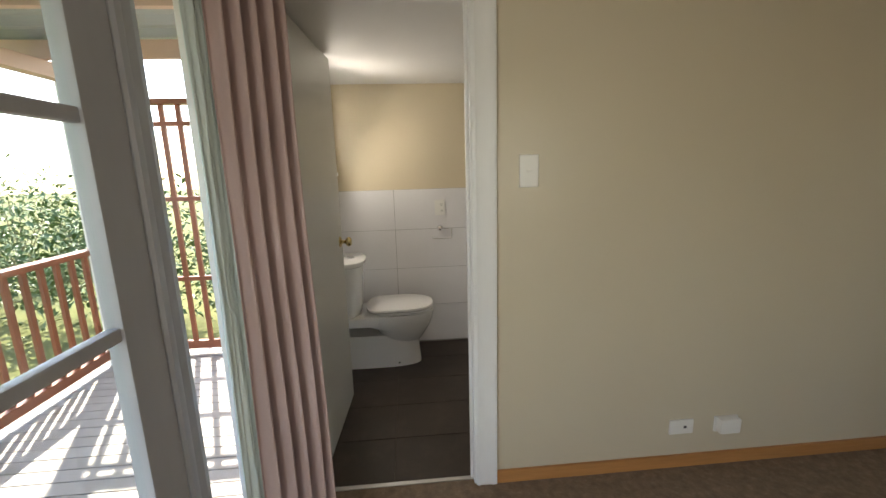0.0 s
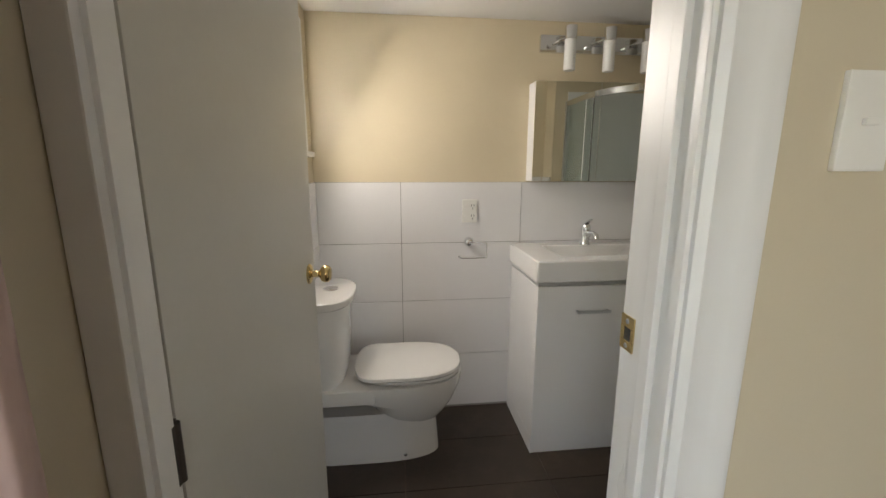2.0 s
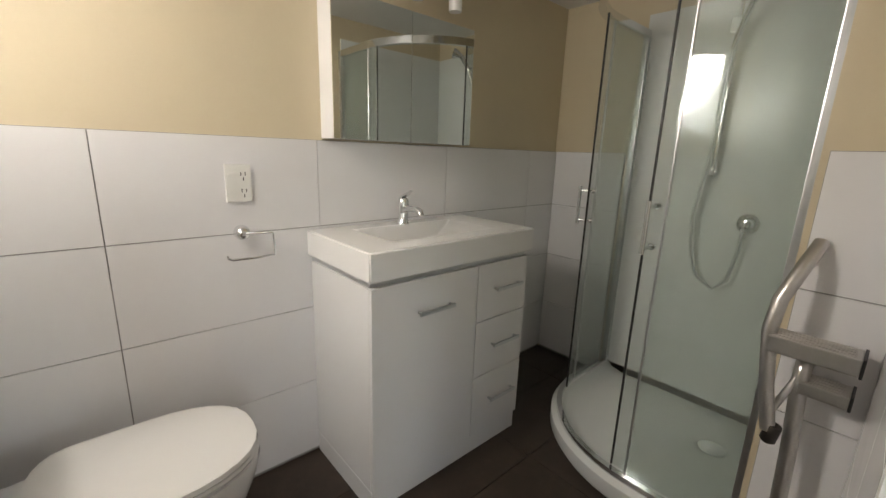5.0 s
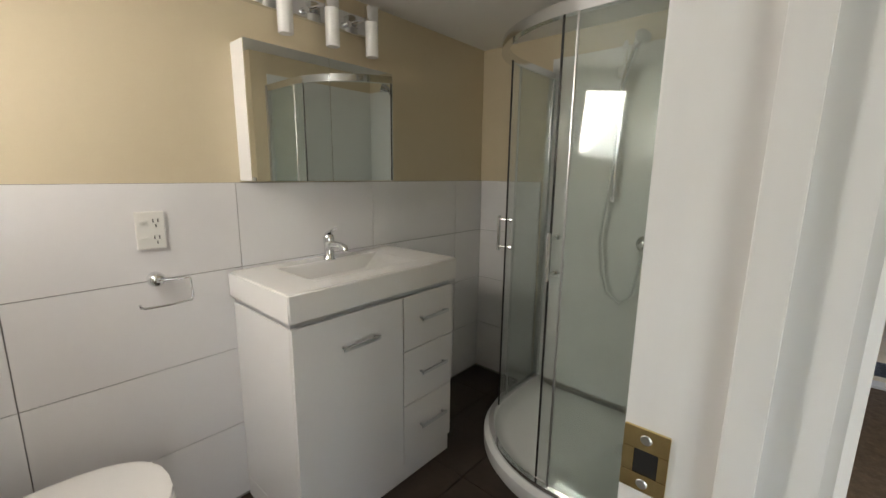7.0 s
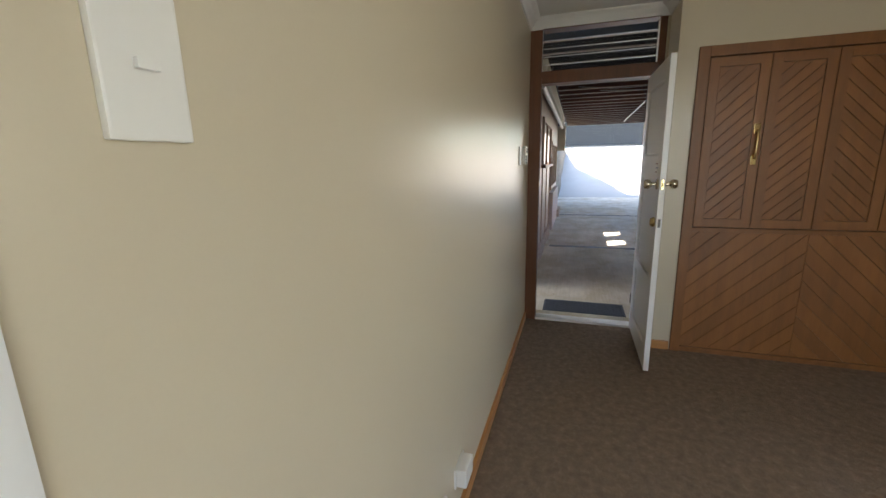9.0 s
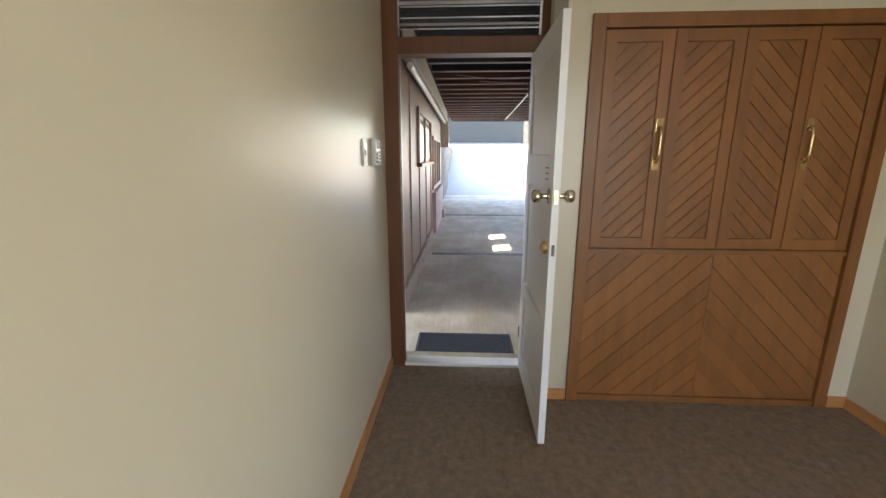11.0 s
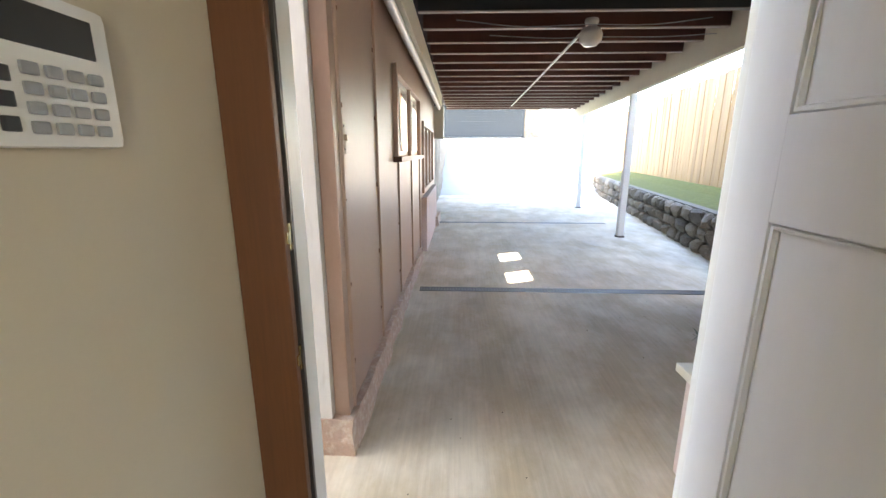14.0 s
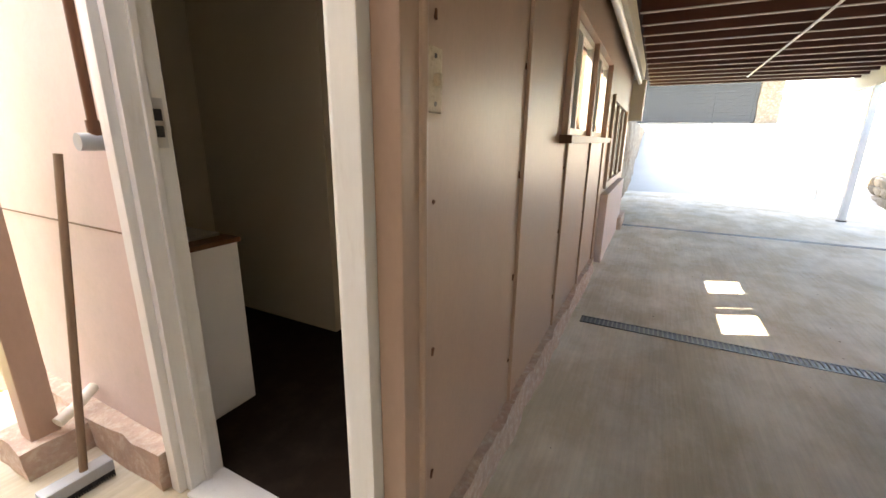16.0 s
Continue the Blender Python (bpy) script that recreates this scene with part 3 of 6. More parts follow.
low = [bt.verts.new(p) for p in ((0.18, 0.11, zt - 0.075), (0.56, 0.11, zt - 0.075), (0.56, 0.33, zt - 0.065), (0.18, 0.33, zt - 0.065))]
rim = [grid[1, 1], grid[2, 1], grid[2, 2], grid[1, 2]]
for k in range(4):
    bt.faces.new((rim[k], rim[(k + 1) % 4], low[(k + 1) % 4], low[k]))
bt.faces.new(low)
bot = [bt.verts.new((x, y, zb)) for x, y in ((xs[0], ys[0]), (xs[3], ys[0]), (xs[3], ys[3]), (xs[0], ys[3]))]
ring_edges = [[grid[i, 0] for i in range(4)], [grid[3, j] for j in range(4)], [grid[i, 3] for i in (3, 2, 1, 0)], [grid[0, j] for j in (3, 2, 1, 0)]]
for k in range(4):
    bt.faces.new(ring_edges[k][::-1] + [bot[k], bot[(k + 1) % 4]])
bt.faces.new(bot[::-1])
bmesh.ops.recalc_face_normals(bt, faces=bt.faces)
bmesh.ops.bevel(bt, geom=[e for e in bt.edges if e.calc_face_angle(0) > 0.4], offset=0.005, segments=3, affect="EDGES")
part("basin", bt, CERAMIC, vanity, "white moulded basin top with sunken rectangular bowl", smooth=60)
part("plug_hole", lathe([(0.022, 0), (0.022, 0.003), (0.015, 0.004), (0.012, 0.001)], 20, Matrix.Translation((0.36, 0.22, zt - 0.069))), CHROME, vanity)
part("shadow_rail", box((0.012, 0.02, 0.861), (vw - 0.012, vd - 0.002, 0.884)), BRUSHED, vanity, "recessed metal rail below the basin")

tap = thing("basin_mixer", (1.095, 3.135, 0.985), "chrome single-lever basin mixer on the basin", "tap")
part("body", lathe([(0.026, 0), (0.026, 0.006), (0.021, 0.012), (0.021, 0.06), (0.024, 0.075), (0.024, 0.10), (0.018, 0.112), (0.004, 0.116)], 24), CHROME, tap, smooth=40)
part("spout", tube([(0, 0.0, 0.062), (0, -0.04, 0.071), (0, -0.09, 0.074), (0, -0.118, 0.066), (0, -0.124, 0.05)], [0.015, 0.014, 0.013, 0.013, 0.012], 14), CHROME, tap, smooth=50)
part("lever", loft([[(-0.012, 0.012, 0.108), (0.012, 0.012, 0.108), (0.012, 0.01, 0.118), (-0.012, 0.01, 0.118)], [(-0.013, -0.02, 0.122), (0.013, -0.02, 0.122), (0.012, -0.022, 0.132), (-0.012, -0.022, 0.132)],
                    [(-0.008, -0.055, 0.142), (0.008, -0.055, 0.142), (0.007, -0.056, 0.149), (-0.007, -0.056, 0.149)]]), CHROME, tap, smooth=50)

# mirror cabinet
mx0, mx1, mz0, mz1, my = 0.774, 1.462, 1.328, 1.822, 3.118
mc = thing("mirror_cabinet", (mx0, my, mz0), "white wall cabinet with two mirror doors above the basin", "mirror")
W_ = mx1 - mx0
H_ = mz1 - mz0
part("carcass", box((0, 0.006, 0), (W_, BN - my - 0.0, H_), 0.002), VANITY, mc)
part("mirror_door", box((0.0, 0, 0.0), (W_ * 0.5 - 0.001, 0.005, H_), 0.0008), MIRROR, mc, "frameless mirror door")
part("mirror_door", box((W_ * 0.5 + 0.001, 0, 0.0), (W_, 0.005, H_), 0.0008), MIRROR, mc, "frameless mirror door")

# three lamp wall light
wl = thing("wall_light", (0.815, BN, 1.975), "chrome wall bar with three opal tube lamps", "lamp")
part("bar", box((0.0, -0.024, 0.0), (0.60, 0.0, 0.085), 0.010), CHROME, wl, smooth=40)
for i, x in enumerate((0.13, 0.335, 0.54)):
    part("arm", tube([(x - 0.085, -0.022, 0.03), (x - 0.05, -0.06, 0.045), (x, -0.09, 0.06)], 0.006), CHROME, wl)
    part("joint", lathe([(0.013, 0), (0.013, 0.02), (0.01, 0.024)], 16, pose(x - 0.085, -0.022, 0.03, 90, 0, 0)), CHROME, wl)
    part("lamp_cap", cyl((x, -0.092, 0.045), (x, -0.092, 0.105), 0.030, seg=28), CHROME, wl, smooth=40)
    part("shade", lathe([(0.026, -0.10), (0.0285, -0.097), (0.0285, 0.044)], 28, Matrix.Translation((x, -0.092, 0))), OPAL, wl, "unlit white opal tube shade", smooth=40)

# double socket in the bathroom and roll holder
so = thing("wall_socket", (0.4235, BN - 0.0125, 1.105), "white double power socket on the bathroom tiles", "socket")
part("plate", box((0, -0.008, 0), (0.082, 0, 0.125), 0.003), PLASTIC, so)
for z in (0.032, 0.088):
    part("outlet_slots", boxes(((0.048, -0.0085, z), (0.051, -0.0075, z + 0.012)), ((0.062, -0.0085, z), (0.065, -0.0075, z + 0.012)), ((0.055, -0.0085, z - 0.016), (0.058, -0.0075, z - 0.006))), BLACK, so)
    part("rocker", box((0.008, -0.011, z - 0.003), (0.03, -0.008, z + 0.006), 0.001), PLASTIC, so)
rh = thing("roll_holder", (0.462, BN - 0.0125, 1.0), "empty chrome toilet roll holder on the tiles", "toilet roll holder")
part("rose", lathe([(0.026, 0), (0.026, 0.012), (0.02, 0.03), (0.014, 0.034)], 24, pose(0, 0, 0, 90, 0, 0)), CHROME, rh, smooth=40)
part("wire", tube([(0, -0.03, 0.0), (0.05, -0.045, 0.0), (0.085, -0.05, 0.0), (0.09, -0.052, -0.006), (0.092, -0.055, -0.07), (0.088, -0.058, -0.08), (0.03, -0.062, -0.082), (-0.05, -0.062, -0.080), (-0.062, -0.062, -0.074), (-0.064, -0.062, -0.064)], 0.004, 10), CHROME, rh, smooth=60)

# shower: quadrant tray, liner, glass
SHX, SHY = BE, 1.865            # the corner that it stands in
shower = thing("shower_enclosure", (SHX, SHY, 0), "quadrant corner shower with curved glass and chrome frame", "shower")
SS, RR = 0.905, 0.555


def quad(inset, z, n=16, s=None):
    """Plan of the quadrant tray, inset from its front."""
    s = SS - inset
    r = RR - inset
    pts = [(0, 0, z), (-s, 0, z)]
    for k in range(n + 1):
        a = math.pi - k * (math.pi / 2) / n
        pts.append((-s + r + r * math.cos(a), s - r + r * math.sin(a), z))
    pts.append((0, s, z))
    return pts


part("tray", loft([quad(0.02, 0.0), quad(0.0, 0.03), quad(0.0, 0.085), quad(0.02, 0.10), quad(0.055, 0.10), quad(0.075, 0.07), quad(0.14, 0.055)]), ACRYL, shower, "white acrylic quadrant tray", smooth=50)
part("liner", boxes(((-0.87, 0.001, 0.10), (-0.008, 0.008, 2.0)), ((-0.008, 0.001, 0.10), (-0.001, 0.875, 2.0))), ACRYL, shower, "white acrylic wall liner")


def arc(inset, n=20, a0=0.0, a1=1.0, full=True):
    """Points of the front line, from the south side round to the east side."""
    s, r = SS - inset, RR - inset
    pts = [(-s, 0.0), (-s, s - r)] if full else []
    for k in range(n + 1):
        f = a0 + (a1 - a0) * k / n
        a = math.pi - f * math.pi / 2
        pts.append((-s + r + r * math.cos(a), s - r + r * math.sin(a)))
    if full:
        pts.append((0.0, s))
    return pts


def curved_sheet(pts, z0, z1, t):
    rings = []
    P = [Vector((x, y)) for x, y in pts]
    outl = []
    for i, p in enumerate(P):
        d = (P[min(i + 1, len(P) - 1)] - P[max(i - 1, 0)]).normalized()
        outl.append((p, Vector((-d.y, d.x)) * t / 2))
    return loft([[(p.x - q.x, p.y - q.y, z0), (p.x + q.x, p.y + q.y, z0), (p.x + q.x, p.y + q.y, z1), (p.x - q.x, p.y - q.y, z1)] for p, q in outl])


part("glass_panel", curved_sheet(arc(0.035)[:2], 0.125, 1.90, 0.006), SHGLASS, shower, "fixed shower glass")
part("glass_panel", curved_sheet(arc(0.035, 2, 0.98, 1.0, False) + [(0.0, SS - 0.035)], 0.125, 1.90, 0.006), SHGLASS, shower, "fixed shower glass")
d1 = part("glass_door", curved_sheet([(-SS + 0.055, 0.02)] + arc(0.055, 4, 0.0, 0.08, False), 0.13, 1.89, 0.006), SHGLASS, shower, "curved sliding glass door, slid open")
d2 = part("glass_door", curved_sheet(arc(0.055, 10, 0.80, 1.0, False) + [(-0.02, SS - 0.055)], 0.13, 1.89, 0.006), SHGLASS, shower, "curved sliding glass door, slid open")
part("top_rail", curved_sheet(arc(0.035), 1.885, 1.925, 0.03), CHROME, shower, smooth=40)
part("bottom_rail", curved_sheet(arc(0.035), 0.10, 0.125, 0.024), CHROME, shower, smooth=40)
for x, y in ((-SS + 0.035, 0.015), (-0.015, SS - 0.035)):
    part("wall_post", box((x - 0.016, y - 0.014, 0.10), (x + 0.016, y + 0.014, 1.92), 0.003), BRUSHED, shower)
for f, ins in ((0.0, 0.035), (0.08, 0.055), (0.99, 0.035), (0.80, 0.055)):
    x, y = arc(ins, 1, f, f, False)[0]
    part("glass_edge_strip", cyl((x, y, 0.127), (x, y, 1.888), 0.0045, seg=10), BRUSHED if ins < 0.04 else BLACK, shower)


def d_handle(parent, f, ins):
    x, y = arc(ins, 1, f, f, False)[0]
    a = math.pi - f * math.pi / 2
    nx, ny = math.cos(a), math.sin(a)
    o = 0.045
    bm = tube([(x + nx * o, y + ny * o, 0.98 + 0.01 * k) for k in range(0, 20, 2)], 0.0085, 12)
    for z in (1.0, 1.14):
        add_cyl(bm, (x - nx * 0.02, y - ny * 0.02, z), (x + nx * o, y + ny * o, z), 0.006, seg=12)
        add_cyl(bm, (x - nx * 0.026, y - ny * 0.026, z), (x - nx * 0.012, y - ny * 0.012, z), 0.012, seg=14)
    part("handle", bm, CHROME, parent, "chrome D handle", smooth=40)


d_handle(d1, 0.055, 0.055)
d_handle(d2, 0.83, 0.055)
sr = thing("shower_rail", (SHX - 0.01, 2.33, 1.03), "chrome slide rail with hand shower and hose", "shower fitting")
part("rail", cyl((-0.05, 0, 0.20), (-0.05, 0, 0.98), 0.010, seg=14), CHROME, sr, smooth=40)
for z in (0.20, 0.94):
    part("rail_bracket", box((-0.062, -0.012, z), (0, 0.012, z + 0.03), 0.003), CHROME, sr)
part("slider", box((-0.085, -0.02, 0.80), (-0.035, 0.02, 0.86), 0.006), CHROME, sr)
part("hand_shower", tube([(-0.07, 0, 0.74), (-0.09, -0.03, 0.84), (-0.13, -0.07, 0.93), (-0.17, -0.11, 0.95)], [0.011, 0.014, 0.018, 0.038], 16), CHROME, sr, smooth=50)
hose = [(-0.07, 0.0, 0.74), (-0.06, 0.01, 0.55), (-0.05, 0.02, 0.30), (-0.05, 0.05, 0.0), (-0.05, 0.03, -0.17), (-0.05, -0.01, -0.29), (-0.05, -0.08, -0.335), (-0.05, -0.135, -0.28), (-0.05, -0.155, -0.15), (-0.045, -0.16, -0.01)]
part("hose", tube(hose, 0.0085, 10), BRUSHED, sr, "ribbed chrome shower hose", smooth=60)
sm = thing("shower_mixer", (SHX - 0.008, 2.165, 1.02), "chrome shower mixer on the liner", "tap")
part("body", lathe([(0.045, 0), (0.045, 0.006), (0.03, 0.014), (0.024, 0.04), (0.02, 0.055), (0.006, 0.058)], 24, pose(0, 0, 0, 0, -90, 0)), CHROME, sm, smooth=40)
part("lever", cyl((-0.045, 0, 0), (-0.06, -0.01, -0.06), 0.006, seg=12), CHROME, sm)
part("drain_cover", lathe([(0.055, 0), (0.055, 0.004), (0.04, 0.008), (0.01, 0.009)], 24, Matrix.Translation((-0.33, 0.20, 0.0565))), CHROME, shower, smooth=40)

# folded step ladder against the wall stub
tr = thing("step_ladder", (1.30, 1.78, 0.0), "folded aluminium step ladder with box treads leaning beside the shower", "step ladder")
part("front_rail", tube([(0.04, 0.045, 1.115), (-0.02, 0.060, 1.06), (-0.055, 0.082, 0.985), (-0.062, 0.088, 0.91), (-0.062, 0.072, 0.78), (-0.062, 0.050, 0.665)], 0.0155, 16), ALU, tr, smooth=60)
part("foot_cap", lathe([(0.010, 0.0), (0.0165, 0.006), (0.0165, 0.045), (0.015, 0.05)], 18, pose(-0.062, 0.047, 0.632, 10, 0, 0)), DARKMETAL, tr, "dark worn rubber foot cap", smooth=50)
part("rear_rail", tube([(-0.005, 0.012, 0.845), (-0.018, 0.018, 0.838), (-0.024, 0.018, 0.80), (-0.024, 0.006, 0.60), (-0.024, -0.004, 0.30), (-0.024, -0.010, 0.015)], 0.0165, 16), ALU, tr, smooth=60)
part("brace", tube([(-0.055, 0.056, 0.70), (-0.035, 0.03, 0.78), (-0.024, 0.018, 0.83)], 0.008, 10), ALU, tr, smooth=60)
for n_, x0_, y0_, y1_, z_, h_ in (("tread", -0.085, -0.070, 0.085, 0.905, 0.040), ("tread", -0.045, -0.068, 0.018, 0.800, 0.030)):
    q = part(n_, box((x0_, y0_, z_ - h_), (x0_ + 0.075, y1_, z_), 0.004), ALU, tr, "ribbed aluminium tread")
    part("tread_cap", box((x0_ - 0.002, y0_ - 0.006, z_ - h_ - 0.002), (x0_ + 0.077, y0_, z_ + 0.002), 0.002), BLACK, q, "black plastic end cap")
    for k_ in range(4):
        part("rib", box((x0_ + 0.012 + k_ * 0.016, y0_ + 0.01, z_), (x0_ + 0.016 + k_ * 0.016, y1_ - 0.01, z_ + 0.0015)), ALU, q)

# bathroom window
wf = new("window_bathroom")
structure(wf, "white framed frosted bathroom window")
part("window_frame", boxes(((BX - 0.09, 2.62, 1.47), (BX + 0.01, 2.655, 2.05)), ((BX - 0.09, 3.065, 1.47), (BX + 0.01, 3.10, 2.05)), ((BX - 0.09, 2.655, 1.47), (BX + 0.01, 3.065, 1.50)), ((BX - 0.09, 2.655, 2.02), (BX + 0.01, 3.065, 2.05)), bevel=0.002), WHITE, wf)
part("window_sill", box((BX - 0.01, 2.60, 1.445), (BX + 0.035, 3.12, 1.47), 0.003), WHITE, wf)
part("pane", box((BX - 0.055, 2.655, 1.50), (BX - 0.05, 3.065, 2.02)), FROST, wf)

# glazed deck doors in the west wall
fd = new("deck_door_frame")
structure(fd, "white painted frame of the deck doors")
part("jamb", boxes(((WX - 0.13, 1.22, 0), (WX + 0.004, 1.27, 2.19)), ((WX - 0.13, -0.795, 0), (WX + 0.012, -0.75, 2.19)), ((WX - 0.13, -0.75, 2.15), (WX + 0.012, 1.22, 2.19)), bevel=0.003), WHITE, fd)
gd = thing("glazed_door", (-0.45, 0.195, 0.02), "pale grey glazed deck door with three panes", "door")
part("stile", boxes(((-0.02, 0.0, 0), (0.02, 0.10, 2.02)), bevel=0.003), PRIMED, gd)
part("stile", boxes(((-0.02, 0.61, 0), (0.02, 0.738, 2.02)), bevel=0.003), PRIMED, gd)
mold = loft([[(0.0 + a, 0.742 + b * 1.44, z) for a, b in ((-0.035, 0.0), (-0.035, 0.09), (-0.015, 0.098), (-0.008, 0.085), (0.010, 0.082), (0.014, 0.06), (0.026, 0.05), (0.022, 0.03), (0.030, 0.018), (0.030, 0.004), (0.022, 0.0))] for z in (0, 2.02)])
part("meeting_stile", mold, PRIMED, gd, "moulded cover strip of the meeting stile", smooth=30)
part("rail", boxes(((-0.02, 0.10, 0), (0.02, 0.61, 0.22)), ((-0.02, 0.10, 1.93), (0.02, 0.61, 2.02)), bevel=0.002), PRIMED, gd)
for z in (0.64, 1.11, 1.58):
    part("glazing_bar", box((-0.014, 0.10, z - 0.016), (0.014, 0.61, z + 0.016), 0.005), PRIMED, gd)
for z0, z1 in ((0.22, 0.624), (0.656, 1.094), (1.126, 1.564), (1.596, 1.93)):
    q = part("pane", box((-0.003, 0.10, z0), (0.003, 0.61, z1)), GLASS, gd)
    q.visible_shadow = False
gd2 = thing("glazed_door", (-0.45, -0.745, 0.02), "white glazed deck door beside the wall", "door")
part("stile", boxes(((-0.02, 0.0, 0), (0.02, 0.09, 2.1)), ((-0.02, 0.84, 0), (0.02, 0.93, 2.1)), ((-0.02, 0.09, 0), (0.02, 0.84, 0.2)), bevel=0.003), PRIMED, gd2)
q = part("pane", box((-0.003, 0.09, 0.2), (0.003, 0.84, 2.1)), GLASS, gd2)
q.visible_shadow = False


def curtain(name, x0, y0, x1, y1, z0, z1, folds, depth, material, label, flare=(0, 0), seed=3):
    """A hanging cloth from (x0, y0) to (x1, y1) with soft uneven folds that open towards the hem."""
    rnd = random.Random(seed)
    n, rows_ = folds * 14, 26
    ph = [rnd.uniform(-0.8, 0.8) for _ in range(folds + 1)]
    am = [rnd.uniform(0.4, 1.3) for _ in range(folds + 1)]
    d = Vector((x1 - x0, y1 - y0))
    u = d.normalized()
    w = Vector((-u.y, u.x))
    bm = bmesh.new()
    grid_ = []
    for r in range(rows_ + 1):
        f = r / rows_
        z = z1 + (z0 - z1) * f
        row = []
        for k in range(n + 1):
            s = k / n
            fi = min(int(s * folds), folds - 1)
            a = am[fi] + (am[fi + 1] - am[fi]) * (s * folds - fi)
            p = ph[fi] + (ph[fi + 1] - ph[fi]) * (s * folds - fi)
            off = depth * a * math.sin(s * folds * math.tau + p + 0.5 * math.sin(2.2 * f + fi)) * (0.75 + 0.35 * f)
            off += 0.006 * math.sin(31 * s + 9 * f)
            c = Vector((x0, y0)) + d * s + w * off + Vector(flare) * (f ** 1.3) * s
            row.append(bm.verts.new((c.x, c.y, z)))
        grid_.append(row)
    for A, B in zip(grid_, grid_[1:]):
        for k in range(n):
            bm.faces.new((A[k], A[k + 1], B[k + 1], B[k]))
    ob = part(name, bm, material, None, label, smooth=80)
    m = ob.modifiers.new("thickness", "SOLIDIFY")
    m.thickness = 0.003
    ob["category"] = "curtain"
    return ob


curtain("curtain", -0.305, 1.13, -0.145, 1.31, 0.03, 2.24, 5, 0.034, CURT, "dusty pink full-length curtain drawn back beside the bathroom door", flare=(0.045, -0.09), seed=5)
curtain("curtain_lining", -0.350, 1.10, -0.330, 1.18, 0.03, 2.24, 2, 0.008, SHEER, "white sheer lining behind the pink curtain", flare=(0.02, 0.0), seed=8)
rodt = thing("curtain_rod", (-0.22, 0.0, 2.25), "white curtain track on the west wall", "curtain rod")
part("rod", cyl((0, -0.9, 0), (0, 1.52, 0), 0.012, seg=12), WHITE, rodt, smooth=40)
for yy in (-0.8, 0.9):
    part("bracket", box((-0.08, yy, -0.01), (0, yy + 0.02, 0.01)), WHITE, rodt)


# switches and sockets in the hall
def switch_plate(x, y, z, w, h, label, name="light_switch", screws=True, rocker=(0.016, 0.026)):
    s = thing(name, (x, y, z), label, "light switch")
    part("plate", box((-w / 2, -0.009, -h / 2), (w / 2, 0, h / 2), 0.003), PLASTIC, s)
    part("rocker", box((-rocker[0] / 2, -0.016, -rocker[1] / 2), (rocker[0] / 2, -0.009, rocker[1] / 2), 0.003), PLASTIC, s)
    if screws:
        for q in (-1, 1):
            part("screw", lathe([(0.005, 0), (0.004, 0.002)], 12, pose(0, -0.009, q * h * 0.38, 90, 0, 0)), BRUSHED, s)
    return s


switch_plate(0.713, NW, 1.456, 0.080, 0.132, "white light switch beside the bathroom door", screws=False, rocker=(0.022, 0.010))
switch_plate(3.333, NW, 1.397, 0.075, 0.125, "white rocker light switch beside the alarm panel")
al = thing("alarm_keypad", (3.560, NW, 1.40), "white alarm keypad with grey keys on the hall wall", "keypad")
part("case", box((-0.068, -0.026, -0.068), (0.068, 0, 0.068), 0.010), PLASTIC, al, smooth=40)
part("screen", box((-0.046, -0.0275, 0.018), (0.046, -0.025, 0.054), 0.001), BLACK, al)
for r in range(4):
    for c in range(4):
        part("key", box((-0.034 + c * 0.022, -0.030, -0.056 + r * 0.0165), (-0.018 + c * 0.022, -0.026, -0.045 + r * 0.0165), 0.003), PLASTICG, al)
for r in range(3):
    part("key", box((-0.058, -0.030, -0.055 + r * 0.02), (-0.044, -0.026, -0.042 + r * 0.02), 0.002), BLACK, al)
for x, nm, lb in ((1.485, "phone_socket", "white telephone socket low on the hall wall"), (1.715, "wall_plug", "white plugged-in adaptor low on the hall wall")):
    s = thing(nm, (x, NW, 0.215), lb, "socket")
    if nm == "phone_socket":
        part("plate", box((-0.06, -0.010, -0.037), (0.06, 0, 0.037), 0.003), PLASTIC, s)
        part("port", box((0.01, -0.0115, -0.006), (0.024, -0.0095, 0.006)), BLACK, s)
    else:
        part("plate", box((-0.06, -0.009, -0.040), (0.06, 0, 0.040), 0.003), PLASTIC, s)
        part("adaptor", box((-0.058, -0.048, -0.030), (0.045, -0.009, 0.044), 0.008), PLASTIC, s, smooth=40)
ds = thing("door_sensor", (3.915, NW - 0.001, 1.985), "small white motion sensor by the entry frame", "sensor")
part("case", box((-0.02, -0.035, -0.03), (0.02, 0, 0.03), 0.010), PLASTIC, ds, smooth=40)

# entry door frame, transom and leaf
FL, FR, FT = 1.470, 0.664, 1.945
ef = new("door_frame_entry")
structure(ef, "red brown varnished entry door frame with transom")
part("jamb", box((FDX - 0.004, FL, 0), (FDX + 0.015, FL + 0.0905, 2.37), 0.003), FRAMEWOOD, ef)
part("outer_jamb", box((FDX + 0.016, FL + 0.004, 0), (FDX + WT + 0.015, FL + 0.046, 2.37), 0.003), WEATHER, ef, "worn white outer jamb")
part("jamb", box((FDX - 0.004, FR - 0.046, 0), (FDX + 0.015, FR, 2.37), 0.003), FRAMEWOOD, ef)
part("outer_jamb", box((FDX + 0.016, FR - 0.046, 0), (FDX + WT + 0.02, FR - 0.004, 2.37), 0.003), WEATHER, ef, "worn white outer jamb")
part("door_stop", box((FDX + 0.022, FL - 0.004, 0), (FDX + 0.032, FL + 0.004, FT), 0.001), DARKMETAL, ef, "dark weather strip")
